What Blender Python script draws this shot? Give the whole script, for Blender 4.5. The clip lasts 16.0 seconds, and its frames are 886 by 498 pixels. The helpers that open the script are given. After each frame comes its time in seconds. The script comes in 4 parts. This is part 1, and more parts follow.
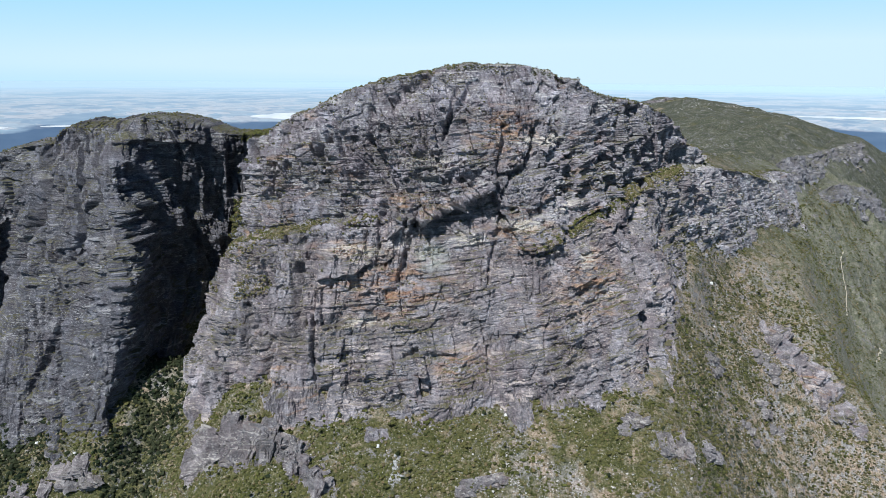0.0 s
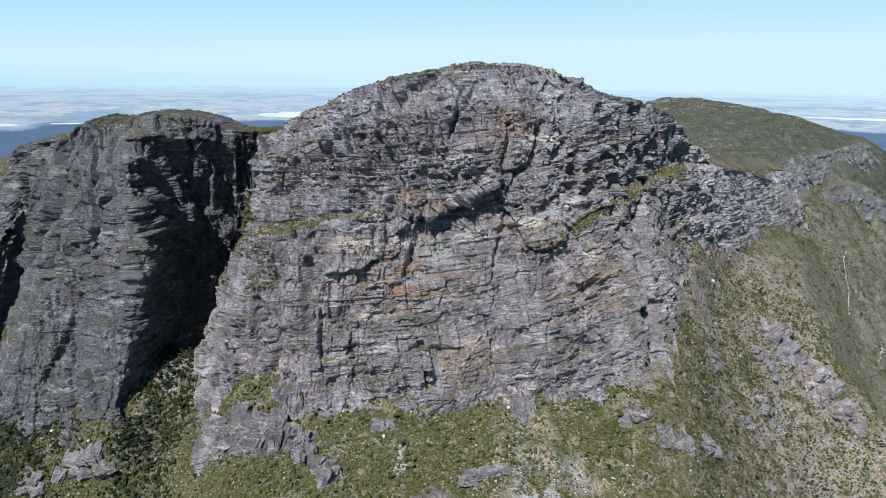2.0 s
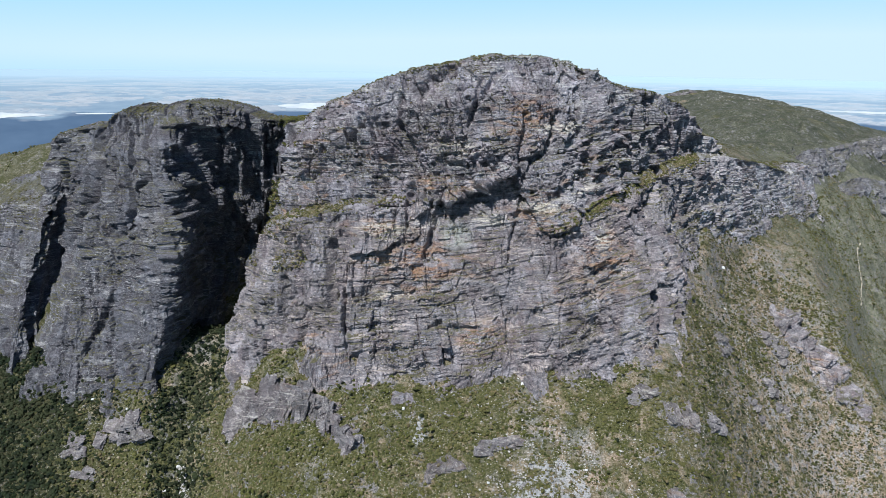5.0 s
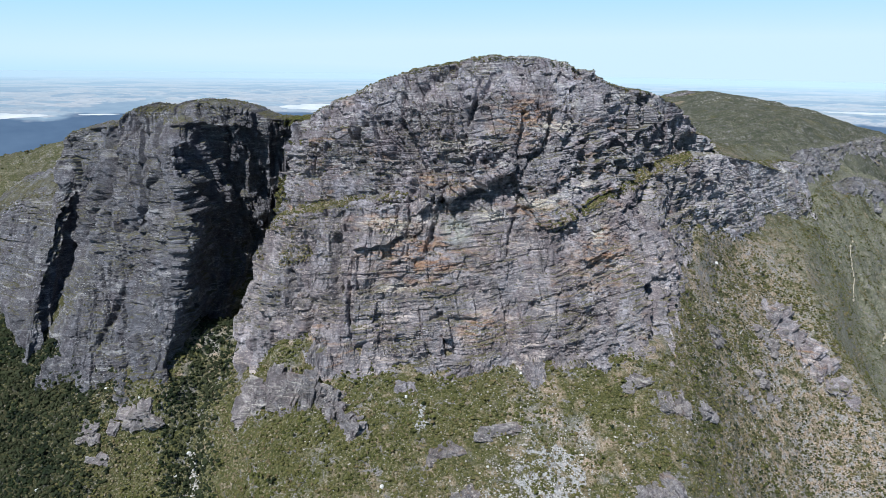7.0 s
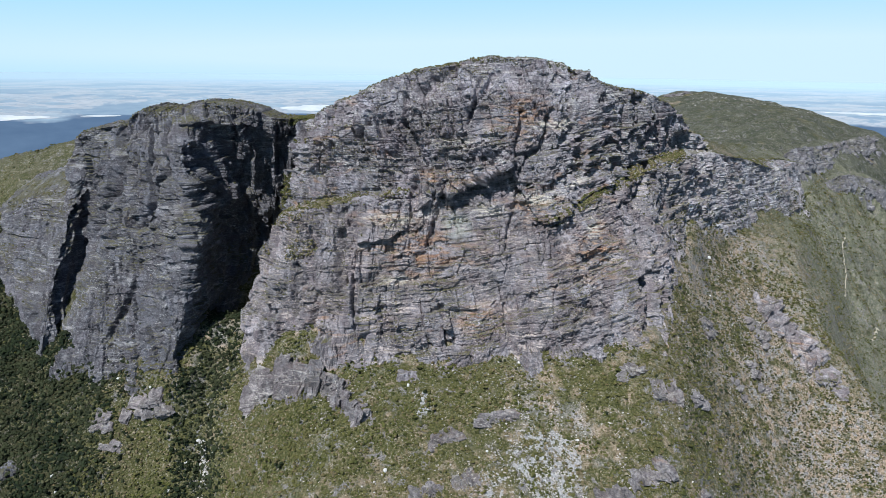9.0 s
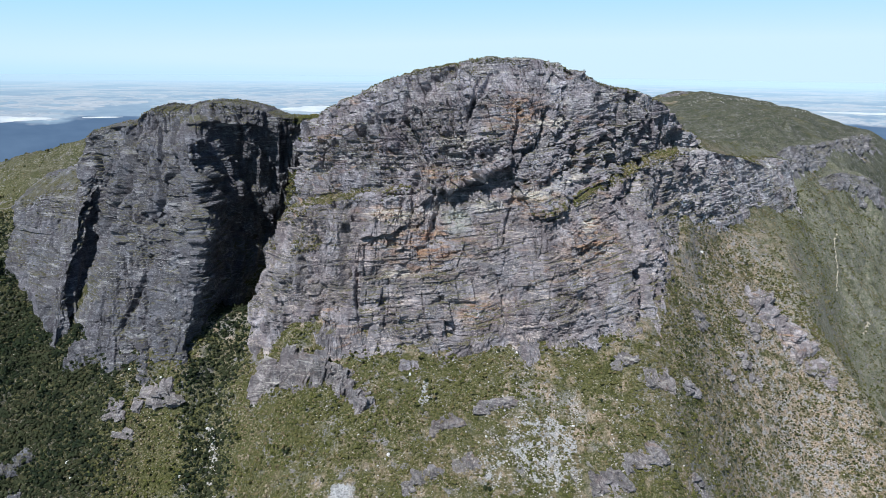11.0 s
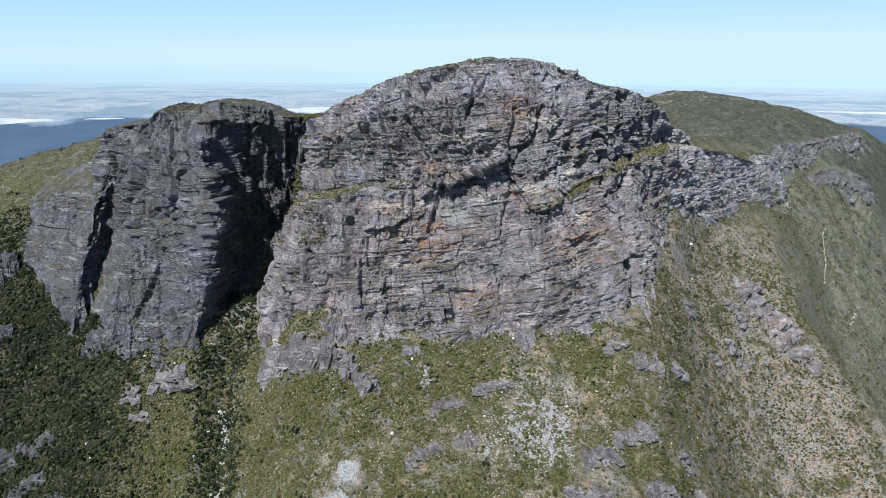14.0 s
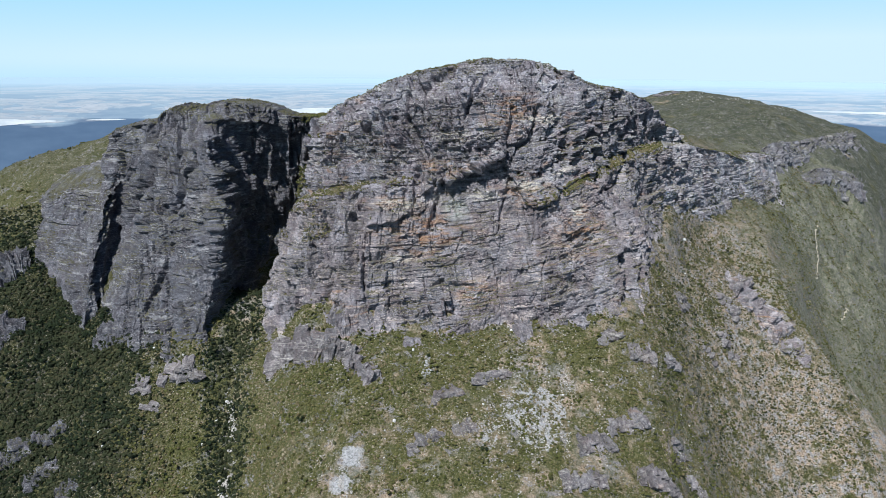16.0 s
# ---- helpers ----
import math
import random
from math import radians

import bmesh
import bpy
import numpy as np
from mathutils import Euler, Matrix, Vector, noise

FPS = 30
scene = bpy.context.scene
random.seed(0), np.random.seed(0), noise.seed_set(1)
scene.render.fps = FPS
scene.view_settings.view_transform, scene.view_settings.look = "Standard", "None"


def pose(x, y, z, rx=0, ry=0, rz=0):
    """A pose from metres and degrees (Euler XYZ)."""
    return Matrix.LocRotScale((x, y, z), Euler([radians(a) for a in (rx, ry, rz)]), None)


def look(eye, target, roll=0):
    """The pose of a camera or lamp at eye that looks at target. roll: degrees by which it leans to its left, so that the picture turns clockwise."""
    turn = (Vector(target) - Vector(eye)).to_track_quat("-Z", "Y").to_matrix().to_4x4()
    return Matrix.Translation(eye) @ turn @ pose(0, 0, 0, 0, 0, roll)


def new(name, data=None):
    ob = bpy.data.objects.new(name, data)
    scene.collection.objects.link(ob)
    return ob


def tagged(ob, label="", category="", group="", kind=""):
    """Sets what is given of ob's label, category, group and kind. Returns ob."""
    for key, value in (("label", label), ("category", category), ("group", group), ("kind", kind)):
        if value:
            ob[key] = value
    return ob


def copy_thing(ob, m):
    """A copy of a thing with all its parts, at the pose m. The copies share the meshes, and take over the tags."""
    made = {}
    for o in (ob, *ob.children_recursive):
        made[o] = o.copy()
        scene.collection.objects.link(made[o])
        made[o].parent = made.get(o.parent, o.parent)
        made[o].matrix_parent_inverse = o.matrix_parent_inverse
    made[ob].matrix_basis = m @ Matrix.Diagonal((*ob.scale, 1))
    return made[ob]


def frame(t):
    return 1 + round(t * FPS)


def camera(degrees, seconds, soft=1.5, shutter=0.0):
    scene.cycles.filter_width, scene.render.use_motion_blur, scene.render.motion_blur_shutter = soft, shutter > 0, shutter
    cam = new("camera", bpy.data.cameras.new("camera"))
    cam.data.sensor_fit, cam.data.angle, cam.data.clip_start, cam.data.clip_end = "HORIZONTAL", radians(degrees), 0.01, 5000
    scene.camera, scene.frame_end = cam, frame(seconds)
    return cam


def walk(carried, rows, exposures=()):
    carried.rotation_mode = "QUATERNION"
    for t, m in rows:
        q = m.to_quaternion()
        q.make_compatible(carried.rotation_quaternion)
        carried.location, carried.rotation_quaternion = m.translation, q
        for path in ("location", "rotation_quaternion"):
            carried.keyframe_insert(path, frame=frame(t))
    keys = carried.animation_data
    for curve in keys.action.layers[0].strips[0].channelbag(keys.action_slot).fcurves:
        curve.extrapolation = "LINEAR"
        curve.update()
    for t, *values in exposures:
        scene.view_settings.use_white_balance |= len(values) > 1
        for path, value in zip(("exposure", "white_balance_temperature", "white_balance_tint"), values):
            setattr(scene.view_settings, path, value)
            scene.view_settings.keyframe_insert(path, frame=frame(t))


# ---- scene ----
cam = camera(68.2, 16.0, soft=0.5)
METRES, EYE, TILT, LEAN, TURN = 150.0, 300.0, -15.1, -0.4, 0.0
ROWS = [
    (0.0, 0.0, 0.0, 0.0, 0.0, 0.0, -0.0),
    (0.5, -0.0001, -0.0124, -0.0034, 0.13, -0.03, -0.09),
    (1.0, -0.0, -0.0289, -0.0086, 0.26, -0.03, -0.19),
    (1.5, -0.0003, -0.0482, -0.0139, 0.36, -0.05, -0.28),
    (2.0, -0.0001, -0.0702, -0.0203, 0.47, -0.05, -0.36),
    (2.5, -0.0001, -0.0942, -0.0269, 0.55, -0.05, -0.45),
    (2.7, -0.0001, -0.1047, -0.0308, 0.59, -0.07, -0.48),
    (2.8, -0.0001, -0.1099, -0.0328, 0.605, -0.24, -0.49),
    (2.9, -0.0002, -0.1152, -0.0348, 0.62, -0.62, -0.505),
    (3.0, -0.0002, -0.1204, -0.0368, 0.64, -0.83, -0.52),
    (3.5, -0.001, -0.1471, -0.0449, 0.87, -0.86, -0.6),
    (4.0, -0.0041, -0.1753, -0.0522, 1.81, -0.82, -0.85),
    (6.5, -0.0038, -0.3307, -0.097, 2.01, -0.63, -0.96),
    (7.0, -0.0036, -0.3626, -0.1064, 2.0, -0.61, -0.95),
    (7.5, -0.0031, -0.3949, -0.1161, 2.0, -0.59, -0.92),
    (8.0, -0.0026, -0.4271, -0.1263, 1.99, -0.56, -0.91),
    (8.5, -0.0024, -0.4596, -0.1363, 1.98, -0.53, -0.89),
    (9.0, -0.0021, -0.4923, -0.1461, 1.99, -0.5, -0.85),
    (11.5, 0.0002, -0.6602, -0.1946, 1.95, -0.41, -0.69),
    (12.0, 0.0007, -0.6931, -0.2043, 1.94, -0.4, -0.66),
    (12.5, 0.0013, -0.7261, -0.2143, 1.94, -0.38, -0.63),
    (13.0, 0.0022, -0.7593, -0.2239, 1.93, -0.36, -0.59),
    (13.5, 0.003, -0.7926, -0.2336, 1.92, -0.35, -0.56),
    (14.0, 0.0038, -0.8258, -0.243, 1.92, -0.34, -0.53),
    (14.5, 0.0048, -0.8591, -0.2527, 1.92, -0.32, -0.51),
    (15.0, 0.0055, -0.8923, -0.2621, 1.92, -0.3, -0.49),
    (15.5, 0.0064, -0.9256, -0.2718, 1.92, -0.29, -0.47),
    (16.0, 0.0072, -0.9589, -0.2816, 1.9, -0.27, -0.45),
]
walk(cam, [(t, pose(0, 0, EYE, TILT, LEAN, TURN) @ pose(METRES * x, METRES * y, METRES * z, 90 + pitch, roll, yaw)) for t, x, y, z, yaw, pitch, roll in ROWS], [(0.0, 0.08, 6080, 10), (16.0, 0.08, 6080, 10)])

# ---- light ----
SUN_EL, SUN_AZ = 54.0, -154.0        # height of the sun; degrees east of north (+y), so the sun stands high behind the flight path and to its left
world = bpy.data.worlds.new("sky")
scene.world = world
world.use_nodes = True
wt = world.node_tree
sky = wt.nodes.new("ShaderNodeTexSky")
sky.sky_type, sky.sun_disc = "NISHITA", False
sky.sun_elevation, sky.sun_rotation = radians(SUN_EL), radians(SUN_AZ)
sky.altitude, sky.air_density, sky.dust_density, sky.ozone_density = 900, 1.0, 0.6, 1.5
wt.nodes["Background"].inputs["Strength"].default_value = 0.098
split = wt.nodes.new("ShaderNodeSeparateColor")
level = wt.nodes.new("ShaderNodeMath")
level.operation = "MULTIPLY"
level.inputs[1].default_value = 0.125
air = wt.nodes.new("ShaderNodeValToRGB")            # deep blue overhead, pale blue towards the hazy horizon
for k, (at, tone) in enumerate(((0.10, (0.012, 0.032, 0.10)), (0.30, (0.028, 0.075, 0.20)), (0.44, (0.40, 0.72, 0.89)), (0.85, (0.66, 0.85, 0.95)))):
    stop = air.color_ramp.elements[k] if k < 2 else air.color_ramp.elements.new(at)
    stop.position, stop.color = at, (*tone, 1)
lift = wt.nodes.new("ShaderNodeVectorMath")
lift.operation = "SCALE"
lift.inputs["Scale"].default_value = 10
wt.links.new(sky.outputs[0], split.inputs[0])
wt.links.new(split.outputs[0], level.inputs[0])
wt.links.new(level.outputs[0], air.inputs[0])
wt.links.new(air.outputs[0], lift.inputs[0])
wt.links.new(lift.outputs[0], wt.nodes["Background"].inputs["Color"])
lamp = bpy.data.lights.new("sun", "SUN")
lamp.energy, lamp.angle, lamp.color = 5.0, radians(0.53), (1.0, 0.965, 0.92)
sun_way = Vector((math.sin(radians(SUN_AZ)) * math.cos(radians(SUN_EL)), math.cos(radians(SUN_AZ)) * math.cos(radians(SUN_EL)), math.sin(radians(SUN_EL))))
sun = new("sun", lamp)
sun.matrix_world = look(sun_way * 900 + Vector((0, 400, 100)), (0, 400, 100))


# ---- noise on arrays ----
def hash01(i, j, k, seed):
    """Even random numbers 0..1 from whole numbers."""
    h = (i.astype(np.int64) * 374761393 + j.astype(np.int64) * 668265263 + k * 2147483647 + seed * 1274126177) & 0xFFFFFFFF
    h = ((h ^ (h >> 13)) * 1274126177) & 0xFFFFFFFF
    h = ((h ^ (h >> 16)) * 2246822519) & 0xFFFFFFFF
    return ((h ^ (h >> 15)) & 0xFFFFFF) / 16777216.0


def noise2(x, y, seed):
    xi, yi = np.floor(x), np.floor(y)
    fx, fy = x - xi, y - yi
    fx, fy = fx * fx * fx * (fx * (6 * fx - 15) + 10), fy * fy * fy * (fy * (6 * fy - 15) + 10)
    a, b = hash01(xi, yi, 0, seed), hash01(xi + 1, yi, 0, seed)
    c, d = hash01(xi, yi + 1, 0, seed), hash01(xi + 1, yi + 1, 0, seed)
    return (a + (b - a) * fx) * (1 - fy) + (c + (d - c) * fx) * fy - 0.5


def fbm(x, y, octaves, seed, gain=0.5):
    total, amp = 0.0, 1.0
    for o in range(octaves):
        total = total + amp * noise2(x * 2 ** o + 17.3 * o, y * 2 ** o - 9.1 * o, seed + o)
        amp *= gain
    return total


def facets(x, y, seed, lean=0.6, hang=0.0):
    """Angular rock: each cell a tilted plane, its upper edge further out by hang. Returns the height, and the distance to the crack between cells."""
    xi, yi = np.floor(x), np.floor(y)
    best, second, height = np.full(x.shape, 9.0), np.full(x.shape, 9.0), np.zeros(x.shape)
    for dx in (-1, 0, 1):
        for dy in (-1, 0, 1):
            cx, cy = xi + dx, yi + dy
            ox, oy = x - cx - hash01(cx, cy, 1, seed), y - cy - hash01(cx, cy, 2, seed)
            d = np.hypot(ox, oy)
            h = hash01(cx, cy, 3, seed) - 0.5 + lean * ((hash01(cx, cy, 4, seed) - 0.5) * ox + (hash01(cx, cy, 5, seed) - 0.5) * oy) * 2 + hang * oy
            near = d < best
            second = np.where(near, best, np.minimum(second, d))
            height = np.where(near, h, height)
            best = np.where(near, d, best)
    return height, second - best


def curve(x, knots, values):
    """A smooth line through knots."""
    knots, values = np.asarray(knots, float), np.asarray(values, float)
    rise = np.diff(values) / np.diff(knots)
    both = rise[1:] * rise[:-1]
    slope = np.concatenate([rise[:1], np.where(both > 0, 2 * both / np.where(both > 0, rise[1:] + rise[:-1], 1), 0), rise[-1:]])
    x = np.clip(x, knots[0], knots[-1])
    i = np.clip(np.searchsorted(knots, x) - 1, 0, len(knots) - 2)
    w = knots[i + 1] - knots[i]
    t = (x - knots[i]) / w
    return ((1 + 2 * t) * (1 - t) ** 2 * values[i] + t * (1 - t) ** 2 * w * slope[i]
            + t * t * (3 - 2 * t) * values[i + 1] + t * t * (t - 1) * w * slope[i + 1])


def ease(a, b, x):
    t = np.clip((x - a) / (b - a), 0, 1)
    return t * t * (3 - 2 * t)


def soft_min(a, b, k):
    h = np.clip(0.5 + 0.5 * (b - a) / k, 0, 1)
    return b + (a - b) * h - k * h * (1 - h)


def spot(x, y, cx, cy, rx, ry):
    return np.exp(-((x - cx) / rx) ** 2 - ((y - cy) / ry) ** 2)


# ---- materials ----
class Nodes:
    """A short way to write a node material."""

    def __init__(self, name, rough=0.9, specular=0.25):
        self.mat = bpy.data.materials.new(name)
        self.mat.use_nodes = True
        self.tree = self.mat.node_tree
        self.out = self.tree.nodes["Principled BSDF"]
        self.out.inputs["Roughness"].default_value = rough
        self.out.inputs["Specular IOR Level"].default_value = specular
        self.geo = self.node("ShaderNodeNewGeometry")
        self.xyz = self.node("ShaderNodeSeparateXYZ", Vector=self.geo.outputs["Position"])

    def node(self, kind, settings=(), **inputs):
        n = self.tree.nodes.new(kind)
        for key, value in dict(settings).items():
            if key == "op":
                n.operation = value
            elif key == "blend":
                n.blend_type = value
        for key, value in inputs.items():
            self.put(n.inputs[key.replace("_", " ")], value)
        return n

    def put(self, socket, value):
        if hasattr(value, "links"):
            self.tree.links.new(value, socket)
        else:
            socket.default_value = value

    def math(self, op, a, b=0.0, c=0.0):
        n = self.node("ShaderNodeMath", {"op": op})
        for s, v in zip(n.inputs, (a, b, c)):
            self.put(s, v)
        return n.outputs[0]

    def scaled(self, sx, sy, sz, vector=None):
        n = self.node("ShaderNodeMapping", Scale=(sx, sy, sz))
        self.put(n.inputs["Vector"], vector or self.geo.outputs["Position"])
        return n.outputs[0]

    def noise(self, scale, detail=4.0, vector=None, rough=0.55, warp=0.0):
        n = self.node("ShaderNodeTexNoise", Scale=scale, Detail=detail, Roughness=rough, Distortion=warp)
        self.put(n.inputs["Vector"], vector or self.geo.outputs["Position"])
        return n.outputs["Fac"]

    def bent(self, amount, scale, vector):
        """A vector bent a little by noise, so that cell edges are not ruled."""
        n = self.node("ShaderNodeTexNoise", Scale=scale * 4, Detail=3.0)
        self.put(n.inputs["Vector"], self.geo.outputs["Position"])
        m = self.node("ShaderNodeVectorMath", {"op": "MULTIPLY_ADD"})
        for s, v in zip(m.inputs, (n.outputs["Color"], (amount, amount, amount), vector)):
            self.put(s, v)
        return m.outputs[0]

    def cell(self, vector):
        """One random number for each angular cell."""
        n = self.node("ShaderNodeTexVoronoi", Scale=1.0)
        self.put(n.inputs["Vector"], vector)
        return self.node("ShaderNodeSeparateColor", Color=n.outputs["Color"]).outputs[0]

    def span(self, value, a, b, low=0.0, high=1.0):
        n = self.node("ShaderNodeMapRange", From_Min=a, From_Max=b, To_Min=low, To_Max=high)
        self.put(n.inputs["Value"], value)
        return n.outputs["Result"]

    def mix(self, fac, a, b, blend="MIX"):
        n = self.node("ShaderNodeMixRGB", {"blend": blend})
        for s, v in zip(n.inputs, (fac, a, b)):
            self.put(s, v if hasattr(v, "links") or not isinstance(v, tuple) else (*v, 1.0))
        return n.outputs[0]

    def ramp(self, fac, stops):
        n = self.node("ShaderNodeValToRGB")
        self.put(n.inputs[0], fac)
        e = n.color_ramp.elements
        while len(e) < len(stops):
            e.new(0.5)
        for item, (at, colour) in zip(e, stops):
            item.position, item.color = at, (*colour, 1.0)
        return n.outputs[0]

    def blob(self, cx, cy, cz, rx, ry, rz):
        """1 inside an egg-shaped patch of the place, fading to 0 at its rim."""
        n = self.node("ShaderNodeMapping", Location=(-cx / rx, -cy / ry, -cz / rz), Scale=(1 / rx, 1 / ry, 1 / rz))
        self.put(n.inputs["Vector"], self.geo.outputs["Position"])
        d = self.node("ShaderNodeVectorMath", {"op": "LENGTH"}, Vector=n.outputs[0]).outputs["Value"]
        return self.span(d, 1.0, 0.35)

    def bump(self, height, strength, distance):
        n = self.node("ShaderNodeBump", Strength=strength, Distance=distance)
        self.put(n.inputs["Height"], height)
        self.tree.links.new(n.outputs[0], self.out.inputs["Normal"])

    def done(self, colour):
        self.put(self.out.inputs["Base Color"], colour)
        return self.mat


def rock_material(name, base, pale, dark, rust=0.0, moss=0.5):
    """Weathered quartzite: grey with pale beds, dark streaks, rust stains and growth on the ledges."""
    n = Nodes(name, 0.88, 0.3)
    beds = n.scaled(0.03, 0.03, 0.34)
    broad = n.noise(0.022, 4)
    mid = n.noise(0.13, 6, rough=0.65)
    fine = n.noise(1.1, 4)
    colour = n.mix(n.span(n.math("ADD", n.math("MULTIPLY", broad, 0.5), n.math("MULTIPLY", mid, 0.6)), 0.44, 0.66), tuple(0.72 * c for c in base), tuple(1.38 * c for c in base))
    colour = n.mix(n.span(n.noise(0.028, 5, rough=0.6, warp=0.6), 0.47, 0.62, 0, 0.5), colour, tuple(c * k for c, k in zip(base, (1.10, 0.96, 0.90))))
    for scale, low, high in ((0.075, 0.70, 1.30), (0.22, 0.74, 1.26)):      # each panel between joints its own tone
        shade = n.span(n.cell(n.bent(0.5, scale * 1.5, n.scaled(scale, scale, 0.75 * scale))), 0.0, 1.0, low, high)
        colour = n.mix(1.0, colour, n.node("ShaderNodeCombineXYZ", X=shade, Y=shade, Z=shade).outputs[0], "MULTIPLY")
    wash = n.noise(1.0, 5, n.scaled(0.055, 0.055, 0.016), warp=1.0)
    colour = n.mix(n.span(wash, 0.50, 0.60, 0, 0.75), colour, tuple(c * k for c, k in zip(base, (0.66, 0.57, 0.58))))
    streak = n.noise(1.0, 4, n.scaled(0.16, 0.16, 0.014), warp=0.6)
    colour = n.mix(n.span(streak, 0.53, 0.68, 0, 0.35), colour, dark)
    thin = n.noise(1.0, 3, n.scaled(0.05, 0.05, 1.1), warp=0.4)
    colour = n.mix(n.span(thin, 0.42, 0.34, 0, 0.4), colour, dark)
    colour = n.mix(n.span(thin, 0.60, 0.66, 0, 0.35), colour, pale)
    pit_flake = n.noise(1.0, 6, n.scaled(0.42, 0.42, 0.95), rough=0.78)
    # shaded pits painted as dark flecks; the other end gives pale flakes
    colour = n.mix(n.span(pit_flake, 0.46, 0.37, 0, 0.85), colour, dark)
    colour = n.mix(n.span(pit_flake, 0.57, 0.65, 0, 0.75), colour, pale)
    # shadowed cracks drawn into the colour as faint thin dark lines
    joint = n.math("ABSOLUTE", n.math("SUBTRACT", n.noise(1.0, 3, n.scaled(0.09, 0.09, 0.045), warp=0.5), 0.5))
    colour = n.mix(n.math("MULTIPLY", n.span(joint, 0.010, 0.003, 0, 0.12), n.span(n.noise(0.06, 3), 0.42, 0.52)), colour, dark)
    band = n.math("MULTIPLY", n.span(n.noise(1.0, 5, beds, warp=0.8), 0.56, 0.64), n.span(n.noise(0.05, 3), 0.44, 0.58))
    colour = n.mix(n.math("MULTIPLY", band, 0.8), colour, pale)
    chips = n.math("MULTIPLY", n.span(n.noise(1.0, 4, n.scaled(0.45, 0.45, 0.9)), 0.58, 0.64), n.span(n.noise(0.05, 3), 0.42, 0.56))
    colour = n.mix(n.math("MULTIPLY", chips, 0.8), colour, pale)
    if rust:
        seams = n.noise(1.0, 5, n.scaled(0.035, 0.035, 0.13), warp=1.2)
        patch = n.span(n.noise(0.014, 2), 0.50, 0.62)
        amount = n.math("MULTIPLY", n.span(seams, 0.56, 0.70), patch)
        for cx, cz, rx, rz in ((-70, 143, 34, 6), (-60, 119, 26, 6), (-20, 203, 44, 10), (62, 182, 34, 26), (118, 140, 34, 34), (14, 88, 34, 18), (50, 255, 44, 30), (-70, 168, 40, 8), (-30, 140, 60, 30)):
            amount = n.math("MAXIMUM", amount, n.math("MULTIPLY", n.blob(cx, 490, cz, rx, 140, rz), n.span(n.math("ADD", n.math("MULTIPLY", seams, 0.6), n.math("MULTIPLY", n.noise(1.0, 6, n.scaled(0.10, 0.10, 0.55), rough=0.7), 0.45)), 0.49, 0.59)))
        colour = n.mix(n.math("MULTIPLY", amount, rust), colour, n.ramp(mid, ((0.35, (0.30, 0.145, 0.075)), (0.6, (0.50, 0.32, 0.19)))))
        cream = 0.0
        for cx, cz, rx, rz in ((-66, 167, 34, 6), (-34, 171, 22, 5), (62, 187, 26, 8), (96, 197, 22, 7), (114, 160, 12, 12), (-60, 118, 26, 5), (20, 176, 20, 8), (80, 248, 40, 6), (-10, 232, 34, 6)):
            cream = n.math("MAXIMUM", cream, n.blob(cx, 500, cz, rx, 150, rz))
        lines = n.span(n.noise(1.0, 5, n.scaled(0.10, 0.10, 0.55), warp=0.8), 0.46, 0.56)
        colour = n.mix(n.math("MULTIPLY", n.math("MULTIPLY", cream, lines), 0.9), colour, (0.68, 0.63, 0.55))
        scar = n.math("MULTIPLY", n.blob(-7, 490, 163, 16, 120, 14), n.span(n.noise(0.14, 5), 0.36, 0.50))
        colour = n.mix(n.math("MULTIPLY", scar, 0.85), colour, (0.46, 0.47, 0.42))
    colour = n.mix(n.span(fine, 0.35, 0.7, 0, 0.45), colour, n.mix(0.5, colour, (0.34, 0.33, 0.33)))
    grit = n.span(n.noise(1.0, 4, n.scaled(1.3, 1.3, 2.2), rough=0.8), 0.34, 0.66, 0.70, 1.34)
    colour = n.mix(1.0, colour, n.node("ShaderNodeCombineXYZ", X=grit, Y=grit, Z=grit).outputs[0], "MULTIPLY")
    lie = n.node("ShaderNodeSeparateXYZ", Vector=n.geo.outputs["Normal"]).outputs[2]
    green = n.math("MULTIPLY", n.span(n.math("ADD", lie, n.math("MULTIPLY", n.math("SUBTRACT", n.noise(0.25, 4), 0.5), 0.7)), 0.72, 0.88), n.span(n.noise(0.03, 3), 0.40, 0.56))
    turf = n.ramp(n.noise(0.5, 4), ((0.3, (0.045, 0.052, 0.018)), (0.55, (0.10, 0.095, 0.035)), (0.75, (0.19, 0.16, 0.085))))
    colour = n.mix(n.math("MULTIPLY", green, moss), colour, turf)
    n.bump(n.math("ADD", n.noise(0.9, 6, n.scaled(1, 1, 2.2)), n.math("MULTIPLY", n.noise(1.0, 5, n.scaled(0.25, 0.25, 2.4)), 0.6)), 1.0, 1.3)
    return n.done(colour)


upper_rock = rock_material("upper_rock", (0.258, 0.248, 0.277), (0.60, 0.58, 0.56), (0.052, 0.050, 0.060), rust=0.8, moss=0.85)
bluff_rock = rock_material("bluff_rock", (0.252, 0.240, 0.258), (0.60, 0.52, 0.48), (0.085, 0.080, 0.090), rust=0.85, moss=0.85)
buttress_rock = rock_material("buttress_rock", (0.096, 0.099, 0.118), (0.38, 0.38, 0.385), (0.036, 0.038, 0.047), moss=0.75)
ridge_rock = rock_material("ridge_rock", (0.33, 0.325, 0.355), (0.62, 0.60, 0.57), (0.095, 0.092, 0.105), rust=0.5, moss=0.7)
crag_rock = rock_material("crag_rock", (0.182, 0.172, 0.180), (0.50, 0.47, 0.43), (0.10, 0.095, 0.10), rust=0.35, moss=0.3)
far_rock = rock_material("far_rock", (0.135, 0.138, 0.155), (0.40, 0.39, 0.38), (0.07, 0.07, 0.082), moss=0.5)


